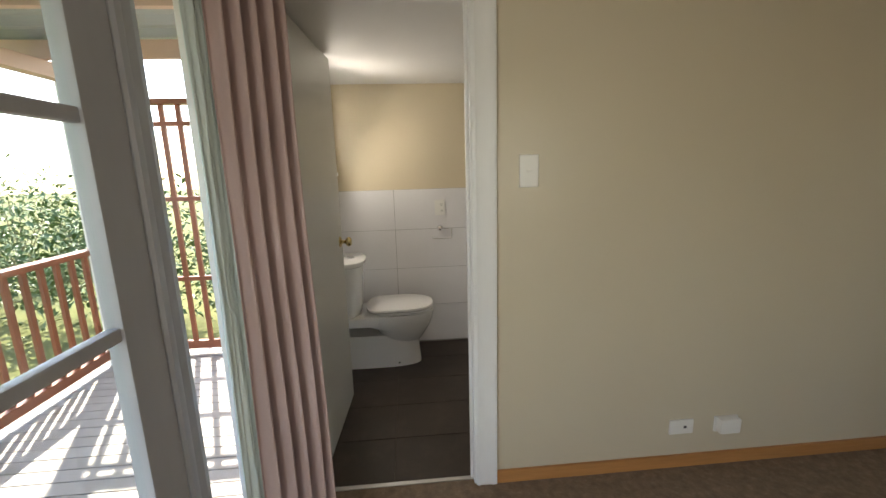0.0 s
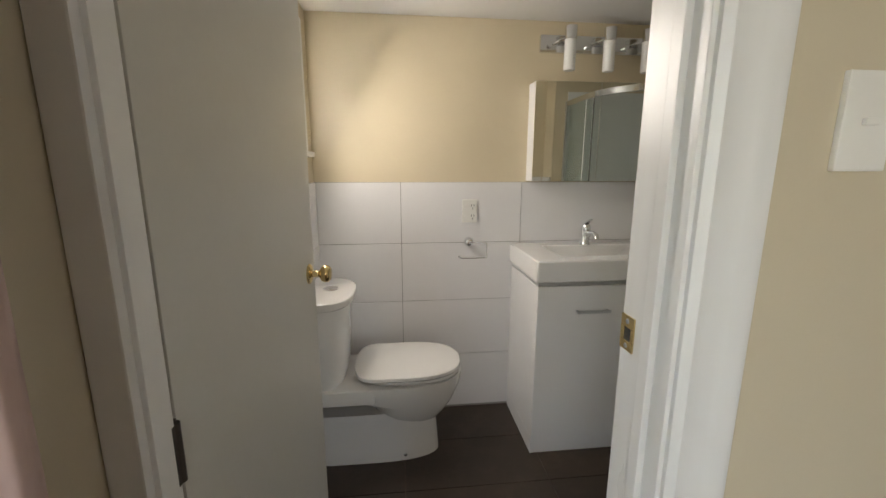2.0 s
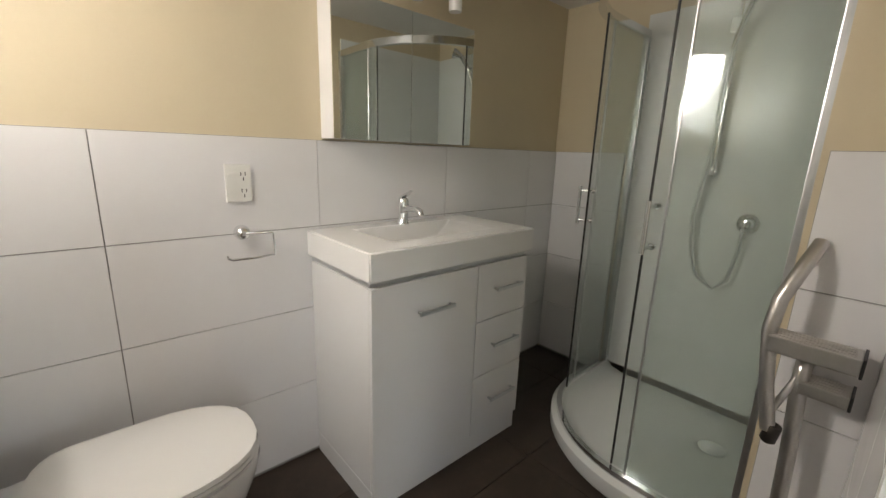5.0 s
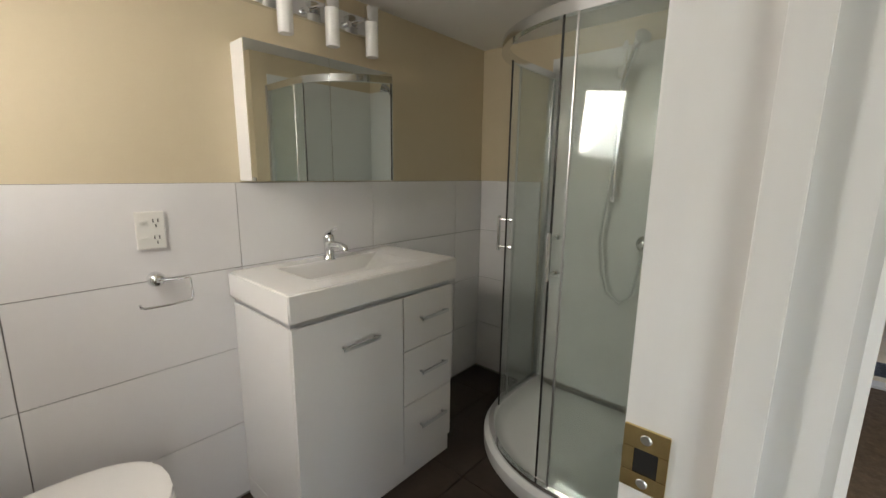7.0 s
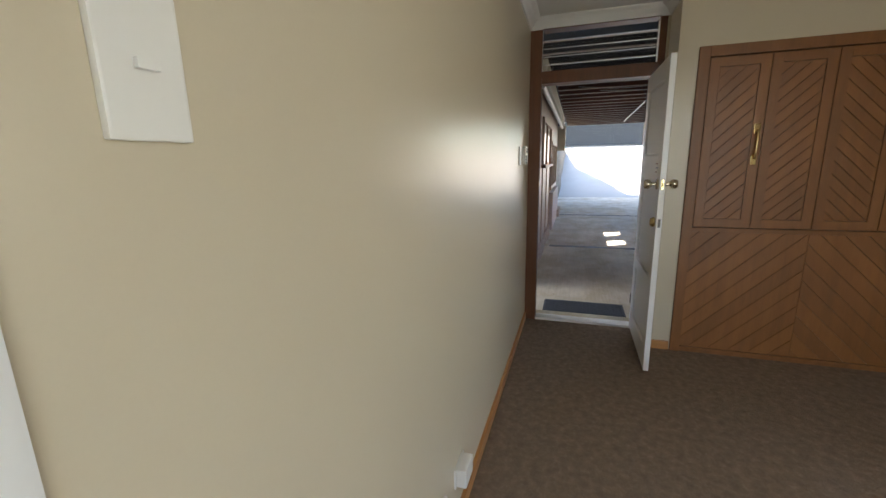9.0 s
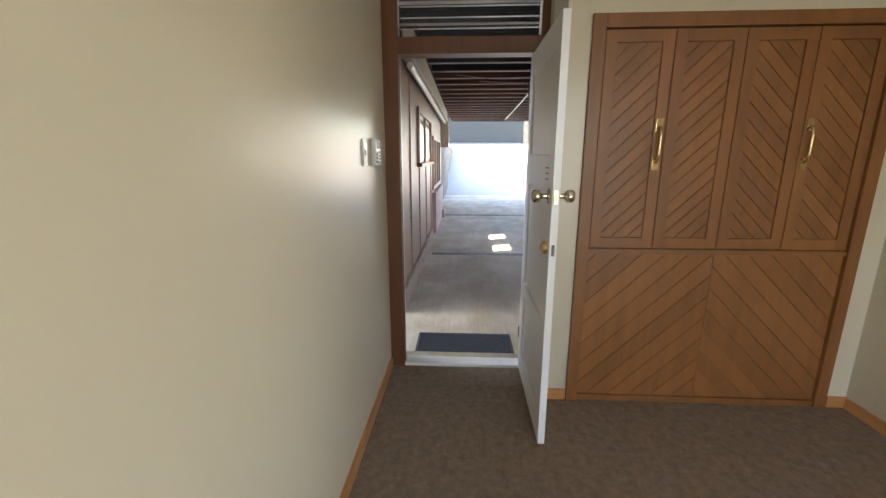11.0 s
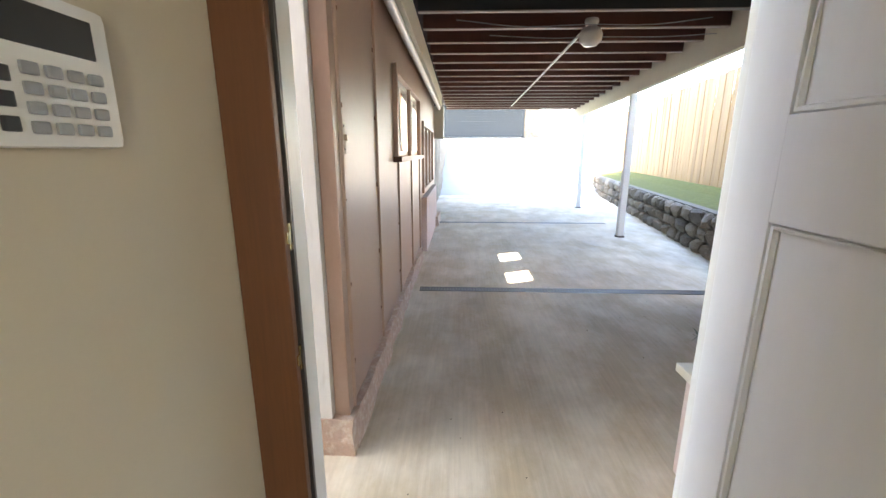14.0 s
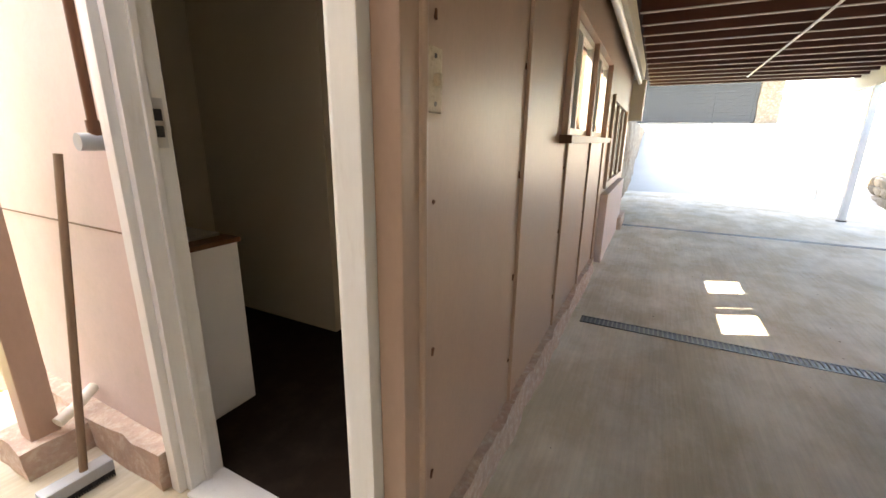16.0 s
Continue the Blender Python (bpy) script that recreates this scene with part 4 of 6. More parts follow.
part("transom_rail", box((FDX - 0.012, FR, FT), (FDX + WT + 0.008, FL, FT + 0.09), 0.003), FRAMEWOOD, ef)
part("head", box((FDX - 0.012, FR, 2.33), (FDX + WT + 0.008, FL, 2.37), 0.003), FRAMEWOOD, ef)
part("wall_infill", boxes(((FDX, 0.60, 0), (FDX + WT, FR - 0.046, 2.37))), CREAM, ef)
for k in range(5):
    z = FT + 0.115 + k * 0.058
    lv = part("louvre_blade", loft([[(FDX + 0.05 + a, y, z + b) for a, b in ((0, -0.026), (0.004, -0.026), (0.030, 0.026), (0.026, 0.026))] for y in (FR + 0.01, FL - 0.01)]), GLASS, ef, "horizontal glass louvre blade")
    lv.visible_shadow = False
    part("louvre_edge", box((FDX + 0.047, FR + 0.01, z - 0.030), (FDX + 0.055, FL - 0.01, z - 0.025)), BRUSHED, ef)
part("door_sill", box((FDX - 0.005, FR, 0.0), (FDX + WT + 0.004, FL, 0.020), 0.003), WEATHER, ef, "worn pale door sill")
for zz in (1.155, 0.915):
    sp = part("strike_plate", boxes(((FDX + 0.012, FL - 0.002, zz), (FDX + 0.018, FL, zz + 0.05)), ((FDX + 0.030, FL - 0.002, zz), (FDX + 0.036, FL, zz + 0.05)),
                                    ((FDX + 0.018, FL - 0.002, zz), (FDX + 0.030, FL, zz + 0.012)), ((FDX + 0.018, FL - 0.002, zz + 0.038), (FDX + 0.030, FL, zz + 0.05)), ((FDX + 0.002, FL - 0.003, zz + 0.014), (FDX + 0.012, FL, zz + 0.034))), BRASS, ef, "worn brass strike plate")
    part("strike_hole", box((FDX + 0.018, FL - 0.001, zz + 0.012), (FDX + 0.030, FL, zz + 0.038)), BLACK, sp)

LT = 0.032
fl = thing("door_entry", (FDX + 0.012, FR + 0.048, 0.015), "open white panelled entry door with glass-look knob and deadbolt", "door")
LW, LH = 0.765, 1.915


# the leaf runs from its hinge towards the room; local x goes along -x of the world
Ys0, Ys1 = 0.0 - LT, 0.0
cols = [(0.0, 0.10), (LW - 0.115, LW)]
rails = [(0.0, 0.14), (0.53, 0.60), (1.215, 1.365), (1.80, LH)]
frm = bmesh.new()
for a, b in cols:
    add_box(frm, (-b, Ys0, 0), (-a, Ys1, LH), 0.0015)
for a, b in rails:
    add_box(frm, (-(LW - 0.115), Ys0, a), (-0.10, Ys1, b), 0.0015)
part("leaf_frame", frm, WHITE, fl)
for (a, b) in ((0.14, 0.53), (0.60, 1.215), (1.365, 1.80)):
    part("panel", box((-(LW - 0.113), Ys0 + 0.012, a - 0.002), (-0.098, Ys1 - 0.012, b + 0.002)), WHITE, fl)
    bead = bmesh.new()
    for s in (Ys0 + 0.008, Ys1 - 0.008):
        x0_, x1_ = -(LW - 0.115), -0.10
        add_tube(bead, [(x0_ + 0.006, s, a + 0.006), (x1_ - 0.006, s, a + 0.006), (x1_ - 0.006, s, b - 0.006), (x0_ + 0.006, s, b - 0.006)], 0.007, 6, closed=True)
    part("panel_bead", bead, WHITE, fl)
knob_set(fl, -(LW - 0.062), Ys1, 1.195, (0, 1, 0), GILT, 0.068)
knob_set(fl, -(LW - 0.062), Ys0, 1.195, (0, -1, 0), GILT, 0.068)
part("latch_plate", box((-LW - 0.002, Ys0 + 0.009, 1.165), (-LW, Ys1 - 0.009, 1.225), 0.0005), BRASS, fl, "brass latch plate")
part("latch_bolt", box((-LW - 0.010, Ys0 + 0.014, 1.184), (-LW - 0.002, Ys1 - 0.014, 1.206), 0.002), CHROME, fl)
part("deadbolt_plate", box((-LW - 0.002, Ys0 + 0.009, 0.94), (-LW, Ys1 - 0.009, 0.99), 0.0005), DARKMETAL, fl)
part("deadbolt", lathe([(0.030, 0), (0.030, 0.008), (0.024, 0.020), (0.018, 0.024), (0.006, 0.025)], 24, pose(-(LW - 0.062), Ys1, 0.965, -90, 0, 0)), BRASS, fl, smooth=40)
stk = part("sticker", box((-0.665, Ys1, 1.25), (-0.595, Ys1 + 0.0008, 1.335)), PLASTIC, fl, "small printed sticker")
for k, m_ in enumerate((REDRAIL, mat("blue print", (0.10, 0.14, 0.35), 0.5, bump=0), REDRAIL)):
    part("printed_line", box((-0.66, Ys1 + 0.0008, 1.262 + k * 0.025), (-0.60, Ys1 + 0.0014, 1.268 + k * 0.025)), m_, stk)
for z in (0.2, 1.7):
    part("hinge", cyl((0.004, Ys1 + 0.004, z), (0.004, Ys1 + 0.004, z + 0.075), 0.004, seg=10), DARKMETAL, fl)

# built-in cupboard with slanted cedar boards
cf = new("cupboard_front")
tagged(cf, "built-in cupboard with slanted cedar boards and brass handles", "cupboard")
CY0, CY1, CZ = -0.955, 0.482, 2.034
part("face_frame", boxes(((CX - 0.02, CY1 - 0.062, 0), (CX + 0.03, CY1, CZ)), ((CX - 0.02, CY0, 0), (CX + 0.03, CY0 + 0.062, CZ)), ((CX - 0.02, CY0 + 0.062, CZ - 0.062), (CX + 0.03, CY1 - 0.062, CZ)), bevel=0.003), CEDAR, cf)
part("mid_rail", box((CX - 0.012, CY0 + 0.063, 0.872), (CX + 0.03, CY1 - 0.063, 0.90), 0.003), CEDAR, cf)
part("bottom_rail", box((CX - 0.010, CY0 + 0.063, 0.0), (CX + 0.03, CY1 - 0.063, 0.035), 0.002), CEDAR, cf)


def slanted(parent, y0, y1, z0, z1, x, up, pitch=0.085, material=CEDAR):
    """Boards that run at 45 degrees, cut to the rectangle, each one a piece."""
    def clip(poly, ax, lim, keep_less):
        out = []
        for i, p in enumerate(poly):
            q = poly[(i + 1) % len(poly)]
            pin = p[ax] <= lim if keep_less else p[ax] >= lim
            qin = q[ax] <= lim if keep_less else q[ax] >= lim
            if pin:
                out.append(p)
            if pin != qin:
                f = (lim - p[ax]) / (q[ax] - p[ax])
                out.append((p[0] + f * (q[0] - p[0]), p[1] + f * (q[1] - p[1])))
        return out
    c = pitch * math.sqrt(2)
    h, w = z1 - z0, y1 - y0
    k = -int(w / c) - 2
    while k * c < h + w + c:
        g = 0.002
        lo_, hi_ = k * c + g, (k + 1) * c - g
        if up:
            poly = [(y0, z0 + lo_ - 0), (y1, z0 + lo_ + w), (y1, z0 + hi_ + w), (y0, z0 + hi_)]
        else:
            poly = [(y0, z0 + lo_), (y1, z0 + lo_ - w), (y1, z0 + hi_ - w), (y0, z0 + hi_)]
        for ax, lim, less in ((1, z0, False), (1, z1, True)):
            poly = clip(poly, ax, lim, less) if len(poly) > 2 else poly
        if len(poly) > 2:
            bm = bmesh.new()
            f = bm.faces.new([bm.verts.new((x, a, b)) for a, b in poly])
            r = bmesh.ops.extrude_face_region(bm, geom=[f])
            for v in r["geom"]:
                if isinstance(v, bmesh.types.BMVert):
                    v.co.x += 0.012
            part("board", bm, material, parent)
        k += 1


dy = (CY1 - CY0 - 0.13) / 4
for i in range(4):
    a = CY1 - 0.065 - (i + 1) * dy
    b = a + dy - 0.004
    zl, zh = 0.905, CZ - 0.068
    d = part("door", box((CX + 0.014, a + 0.05, zl + 0.05), (CX + 0.018, b - 0.05, zh - 0.05)), CEDAR, cf, "cedar shutter door with slanted boards")
    for lo_, hi_ in (((CX - 0.004, a, zl), (CX + 0.018, a + 0.055, zh)), ((CX - 0.004, b - 0.055, zl), (CX + 0.018, b, zh)), ((CX - 0.004, a + 0.055, zl), (CX + 0.018, b - 0.055, zl + 0.055)), ((CX - 0.004, a + 0.055, zh - 0.055), (CX + 0.018, b - 0.055, zh))):
        part("door_rail", box(lo_, hi_, 0.001), CEDAR, d)
    slanted(d, a + 0.057, b - 0.057, zl + 0.057, zh - 0.057, CX + 0.002, i >= 2, 0.055)
    if i in (0, 3):
        hy = a + 0.03 if i == 0 else b - 0.028
        hn = bmesh.new()
        add_tube(hn, [(CX - 0.006, hy, 1.35), (CX - 0.026, hy, 1.36), (CX - 0.03, hy, 1.39), (CX - 0.03, hy, 1.48), (CX - 0.026, hy, 1.51), (CX - 0.006, hy, 1.52)], [0.008, 0.007, 0.008, 0.008, 0.007, 0.008], 10)
        h = part("handle", hn, BRASS, d, "brass pull handle", smooth=50)
        for zz in (1.31, 1.50):
            part("back_plate", box((CX - 0.007, hy - 0.016, zz), (CX - 0.004, hy + 0.016, zz + 0.06), 0.001), BRASS, d, "brass back plate")
ymid = (CY0 + CY1) / 2
for (a, b, up) in ((ymid, CY1 - 0.064, False), (CY0 + 0.064, ymid - 0.002, True)):
    d = part("lower_panel", box((CX + 0.014, a, 0.036), (CX + 0.02, b, 0.871)), CEDAR, cf)
    slanted(d, a, b, 0.037, 0.870, CX + 0.001, up, 0.085)

# carport
gr = structure(part("ground", box((-60, -60, -0.35), (80, 60, -0.30)), GRASS), "grassy ground out to the horizon")
structure(part("carport_floor", box((FDX + WT + 0.002, -1.95, -0.25), (15.65, 3.9, CF)), CONC), "broomed concrete carport floor")
structure(part("carport_floor_side", loft([[(x, -1.95, -0.25), (x, -1.95, CF), (x, yy, CF), (x, yy, -0.25)] for x, yy in ((FDX + 0.2, -2.2), (7.9, -2.2), (15.65, -3.3))]), CONC))
rp = bmesh.new()
prev = None
for x, z in ((15.655, 0.052), (16.4, 0.19), (17.5, 0.46), (19, 0.83), (22, 1.56), (24.0, 2.04), (26, 2.2), (34, 2.3)):
    cur = [rp.verts.new((x, -6.5, z)), rp.verts.new((x, 3.2, z))]
    if prev:
        rp.faces.new((prev[0], cur[0], cur[1], prev[1]))
    prev = cur
r = bmesh.ops.extrude_face_region(rp, geom=rp.faces[:])
for v in r["geom"]:
    if isinstance(v, bmesh.types.BMVert):
        v.co.z -= 0.3
structure(part("driveway", rp, CONCB), "pale concrete driveway that climbs away from the carport")


def grating(x, y0, y1):
    g = thing("drain_grate", (x, y0, CF), "black slotted drain grate across the concrete floor", "drain", "drain grates")
    L = y1 - y0
    part("frame", boxes(((-0.055, 0, -0.004), (-0.045, L, 0.005)), ((0.045, 0, -0.004), (0.055, L, 0.005))), BLACK, g)
    part("channel", box((-0.045, 0, -0.003), (0.045, L, 0.0015)), BLACK, g)
    bm = bmesh.new()
    n = int(L / 0.028)
    for k in range(n):
        y = (k + 0.5) * L / n
        add_box(bm, (-0.045, y - 0.005, 0.0015), (0.045, y + 0.005, 0.005))
    tagged(part("slats", bm, GRATE, g), kind="stuff")


grating(6.87, -1.25, 1.53)
grating(10.70, -1.55, 1.60)
mt = thing("door_mat", (3.968, 0.725, CF), "blue-black rubber doormat with woven pattern on the concrete", "doormat")
MW, MD = 0.69, 0.30
part("base", box((0, 0, 0), (MD, MW, 0.007), 0.002), RUBBER, mt)
bm = bmesh.new()
k = 0
for i in range(10):
    for j in range(22):
        x, y = 0.014 + i * 0.0272, 0.015 + j * 0.030
        for q in range(3):
            if (i + j) % 2:
                add_box(bm, (x + 0.002, y + 0.003 + q * 0.009, 0.007), (x + 0.025, y + 0.008 + q * 0.009, 0.010))
            else:
                add_box(bm, (x + 0.002 + q * 0.0085, y + 0.002, 0.007), (x + 0.007 + q * 0.0085, y + 0.028, 0.010))
tagged(part("ribs", bm, RUBBER, mt), kind="stuff")

# carport side wall with battens, its mortar foot and windows
structure(part("wall_carport", wall_y((LX + 0.06, BW, 0.20), (8.02, BW + 0.10, 2.35), [(6.14, 7.90, 1.30, 1.925)]), PINKW), "pink brown sheet wall with battens")
structure(part("wall_corner_post", box((LX - 0.012, BW - 0.006, 0.20), (LX + 0.06, BW + 0.058, 2.30), 0.006), PINKW), "pink brown corner board")
for x in (5.50, 6.30, 7.14, 7.93):
    structure(part("batten", box((x - 0.012, BW - 0.013, 0.20), (x + 0.012, BW, 1.30 if 6.0 < x < 7.95 else 2.13), 0.003), PINKW), "pink brown cover batten")
structure(part("batten", cyl((LX + 0.065, BW - 0.006, 0.21), (LX + 0.065, BW - 0.006, 2.3), 0.012, seg=12), PINKW))
random.seed(4)
nails = bmesh.new()
for x in (4.83, 5.47, 5.53, 6.27, 6.33, 7.11, 7.17):
    for z in (0.42, 0.78, 1.14, 1.50, 1.86):
        if z < 1.2 or x < 6.1:
            add_cyl(nails, (x + random.uniform(-0.006, 0.006), BW + 0.001, z + random.uniform(-0.03, 0.03)), (x, BW - 0.0018, z), 0.0045, seg=8)
tagged(part("nail_heads", nails, FRAMEWOOD, None, "small rusty nail heads in the sheet wall"), kind="stuff")


def rough_block(lo, hi, nx, ny, nz, amp, seed):
    """A block with a broken, uneven face."""
    bm = bmesh.new()
    bmesh.ops.create_cube(bm, size=1, matrix=Matrix.LocRotScale([(a + b) / 2 for a, b in zip(lo, hi)], None, [b - a for a, b in zip(lo, hi)]))
    for ax, n in ((0, nx), (1, ny), (2, nz)):
        for k in range(1, n):
            co = [0, 0, 0]
            co[ax] = lo[ax] + (hi[ax] - lo[ax]) * k / n
            no = [0, 0, 0]
            no[ax] = 1
            bmesh.ops.bisect_plane(bm, geom=bm.verts[:] + bm.edges[:] + bm.faces[:], plane_co=co, plane_no=no)
    for v in bm.verts:
        q = v.co * 7 + Vector((seed, 0, 0))
        v.co += noise.noise_vector(q) * amp
        v.co += noise.noise_vector(q * 3.7) * amp * 0.5
    return bm


structure(part("wall_foot", rough_block((LX + 0.0, BW - 0.035, 0.0), (8.0, BW + 0.10, 0.215), 70, 1, 5, 0.016, 1), ROUGHPINK, smooth=60), "rough pink mortar foot of the wall")
structure(part("wall_foot_end", rough_block((LX - 0.05, BW - 0.03, 0.0), (LX + 0.06, BW + 0.19, 0.225), 5, 4, 5, 0.012, 5), ROUGHPINK, smooth=60), "rough pink concrete pad under the corner")
w1 = new("window_carport")
structure(w1, "brown framed carport window with louvres")
part("window_frame", boxes(((6.14, BW - 0.03, 1.30), (6.20, BW + 0.1, 1.925)), ((7.84, BW - 0.03, 1.30), (7.90, BW + 0.1, 1.925)), ((6.20, BW - 0.03, 1.87), (7.84, BW + 0.1, 1.925)), ((7.0, BW - 0.02, 1.30), (7.05, BW + 0.1, 1.87)), bevel=0.004), PINKW, w1)
part("window_sill", box((6.10, BW - 0.06, 1.26), (7.94, BW + 0.02, 1.30), 0.004), FRAMEWOOD, w1)
for x0, x1 in ((6.20, 7.0), (7.05, 7.84)):
    part("sash", boxes(((x0, BW + 0.01, 1.30), (x0 + 0.04, BW + 0.05, 1.87)), ((x1 - 0.04, BW + 0.01, 1.30), (x1, BW + 0.05, 1.87)), ((x0 + 0.04, BW + 0.01, 1.83), (x1 - 0.04, BW + 0.05, 1.87)), ((x0 + 0.04, BW + 0.01, 1.30), (x1 - 0.04, BW + 0.05, 1.34)), bevel=0.002), WEATHER, w1)
    q = part("pane", box((x0 + 0.04, BW + 0.028, 1.34), (x1 - 0.04, BW + 0.032, 1.83)), GLASS, w1)
    q.visible_shadow = False
    part("meeting_rail", box((x0 + 0.36, BW + 0.012, 1.34), (x0 + 0.40, BW + 0.05, 1.83), 0.002), WEATHER, w1)
    bm = bmesh.new()
    for k in range(16):
        z = 1.342 + k * 0.030
        add_box(bm, (x0 + 0.042, BW + 0.055, z), (x0 + 0.38, BW + 0.062, z + 0.028))
    tagged(part("blind_slats", bm, PLASTICG, w1), kind="stuff")
# unseen strips added overhead; the slot between them aims sun at the window
structure(part("store_room_sun_mask", boxes(((6.10, BW + 0.121, 2.551), (8.0, 2.05, 2.59)), ((6.10, 2.57, 2.551), (8.0, 2.90, 2.59))), CEIL), "unseen strips over the room that let sun only through to the window")
# walls coloured dark grey so that the room looks shaded through the glass
structure(part("store_room_walls", boxes(((6.10, BW + 0.121, 0), (6.14, 2.84, 2.55)), ((6.10, 2.84, 0), (8.0, 2.90, 2.55)), ((7.96, BW + 0.12, 0), (8.0, 2.84, 2.55)), ((6.14, BW + 0.12, -0.05), (7.96, 2.84, 0.0))), ROOMSHADE), "walls behind the carport window, indoor shade put into their grey")
# further piece of the wall: step, second window, block foot
structure(part("wall_carport_far", wall_y((8.02, BW + 0.02, CF), (11.2, BW + 0.12, 2.35), [(8.55, 10.5, 0.80, 1.72)]), PINKW), "pink brown wall with the far window")
w2 = new("window_carport_far")
structure(w2, "white sliding window far along the wall")
part("window_frame", boxes(((8.55, BW - 0.01, 0.80), (8.61, BW + 0.12, 1.72)), ((10.44, BW - 0.01, 0.80), (10.5, BW + 0.12, 1.72)), ((8.61, BW - 0.01, 1.66), (10.44, BW + 0.12, 1.72)), ((8.61, BW - 0.01, 0.80), (10.44, BW + 0.12, 0.86)), ((9.2, BW + 0.0, 0.86), (9.25, BW + 0.12, 1.66)), ((9.84, BW + 0.0, 0.86), (9.89, BW + 0.12, 1.66)), bevel=0.003), PINKW, w2)
for x0, x1 in ((8.61, 9.2), (9.25, 9.84), (9.89, 10.44)):
    part("sash", boxes(((x0, BW + 0.03, 0.86), (x0 + 0.035, BW + 0.07, 1.66)), ((x1 - 0.035, BW + 0.03, 0.86), (x1, BW + 0.07, 1.66)), ((x0 + 0.035, BW + 0.03, 1.625), (x1 - 0.035, BW + 0.07, 1.66)), ((x0 + 0.035, BW + 0.03, 0.86), (x1 - 0.035, BW + 0.07, 0.895)), bevel=0.002), WEATHER, w2)
    part("pane", box((x0 + 0.035, BW + 0.048, 0.895), (x1 - 0.035, BW + 0.052, 1.625)), GLASS, w2)
# backing boxes; the dimness behind the pane comes from their dark colour
structure(part("room_behind_far_window", boxes(((8.45, BW + 0.7, 0.0), (10.6, BW + 0.75, 2.35)), ((8.45, BW + 0.125, 0.0), (8.5, BW + 0.69, 2.35)), ((10.55, BW + 0.125, 0.0), (10.6, BW + 0.69, 2.35))), ROOMSHADE), "backing behind the far window, dimness put into its grey")
structure(part("wall_block_far", box((8.4, BW - 0.055, CF - 0.1), (10.6, BW + 0.019, 0.76), 0.01), PINKB), "pink block wall foot far along the carport")
structure(part("wall_step_far", rough_block((10.25, BW - 0.11, CF - 0.1), (11.0, BW + 0.015, 0.22), 6, 2, 3, 0.012, 6), ROUGHPINK), "crumbling pink mortar foot at the end of the wall")
mb = thing("meter_box", (11.215, BW - 0.16, 1.585), "cream meter box on the far end of the wall", "meter box")
part("case", box((0, 0, 0), (0.32, 0.235, 0.59), 0.012), CREAMOUT, mb)
part("lid", box((-0.012, 0.01, 0.02), (0, 0.225, 0.57), 0.004), CREAMOUT, mb)

# overhead: boards, joists, beams
structure(part("carport_boards", boxes(((FDX + WT, -1.75, 2.53), (14.3, BW + 0.1, 2.57)), ((FDX + WT, BW + 0.1, 2.53), (5.2, 2.1, 2.57)), ((4.72, 2.1, 2.53), (5.2, 4.3, 2.57)), ((8.0, BW + 0.1, 2.53), (14.3, 4.3, 2.57))), DECKUP), "dark boards of the floor above the carport")
JX = [4.35 + 0.45 * k for k in range(22)]


def beam_y(x):
    return -1.10 - 0.088 * (x - 6.7)


for i, x in enumerate(JX):
    grey = x < 6.7
    y0 = beam_y(x) + 0.02 if x > 6.6 else -1.0
    j = thing("joist", (x, 0, 2.37), "dark grey joist under the floor above" if grey else "red brown stained joist with pale lower edge", "joist", "carport joists")
    part("joist_web", box((-0.024, y0, 0.004), (0.024, BW - 0.14 if x > 4.9 else 2.05, 0.16), 0.002), JOISTG if grey else JOIST, j)
    part("joist_edge", box((-0.024, y0, -0.004), (0.024, BW - 0.14 if x > 4.9 else 2.05, 0.003)), JEDGE, j)
# unseen blocks over the house, their heights set by the shadows they cast
structure(part("upper_sun_block", boxes(((WX, 4.3, 2.6), (4.4, 6.1, 9.5)), ((4.72, BW + 0.1, 2.6), (14.5, 1.9, 12.5)), ((WX, BW + 0.1, 2.6), (3.97, 1.9, 5.2)), ((7.96, 1.9, 2.6), (14.3, 7.5, 5.2))), CREAMOUT), "unseen cream blocks above the house that keep the sun off nook, carport and fence")
rb = thing("carport_beam", (0, 0, 0), "cream painted carport edge beam on posts", "beam")
part("beam", loft([[(x, beam_y(x) - 0.05, 2.16), (x, beam_y(x) + 0.02, 2.16), (x, beam_y(x) + 0.02, 2.50), (x, beam_y(x) - 0.05, 2.50)] for x in (6.2, 14.2)]), CREAMOUT, rb)
lb_ = thing("wall_beam", (0, 0, 0), "cream painted beam along the top of the wall", "beam")
part("beam", box((LX + 0.2, BW - 0.13, 2.16), (11.2, BW - 0.03, 2.36), 0.006), CREAMOUT, lb_)
part("pipe", tube([(5.0, BW - 0.08, 2.12), (9.0, BW - 0.08, 2.12), (11.1, BW - 0.08, 2.12)], 0.028, 12), WEATHER, lb_, "white drain pipe under the beam", smooth=50)
# dark box closes the gap over the wall, its shade given by colour
structure(part("beam_gap_shade", box((LX, BW + 0.0, 2.351), (11.2, BW + 0.1, 2.53)), DECKUP))
for x, y in ((9.47, -1.34), (12.87, -1.65)):
    p = thing("carport_post", (x, y, CF), "white painted square carport post", "post", "carport posts")
    part("post", box((-0.045, -0.045, 0.01), (0.045, 0.045, 2.10), 0.006), WEATHER, p)
    part("foot", box((-0.055, -0.055, 0), (0.055, 0.055, 0.025), 0.003), DARKMETAL, p)
pl = thing("thin_pole", (15.87, -2.08, 0.15), "thin pale metal pole beside the driveway", "pole")
part("pole", cyl((0, 0, -0.1), (0, 0, 2.6), 0.03, seg=12), WEATHER, pl, smooth=40)
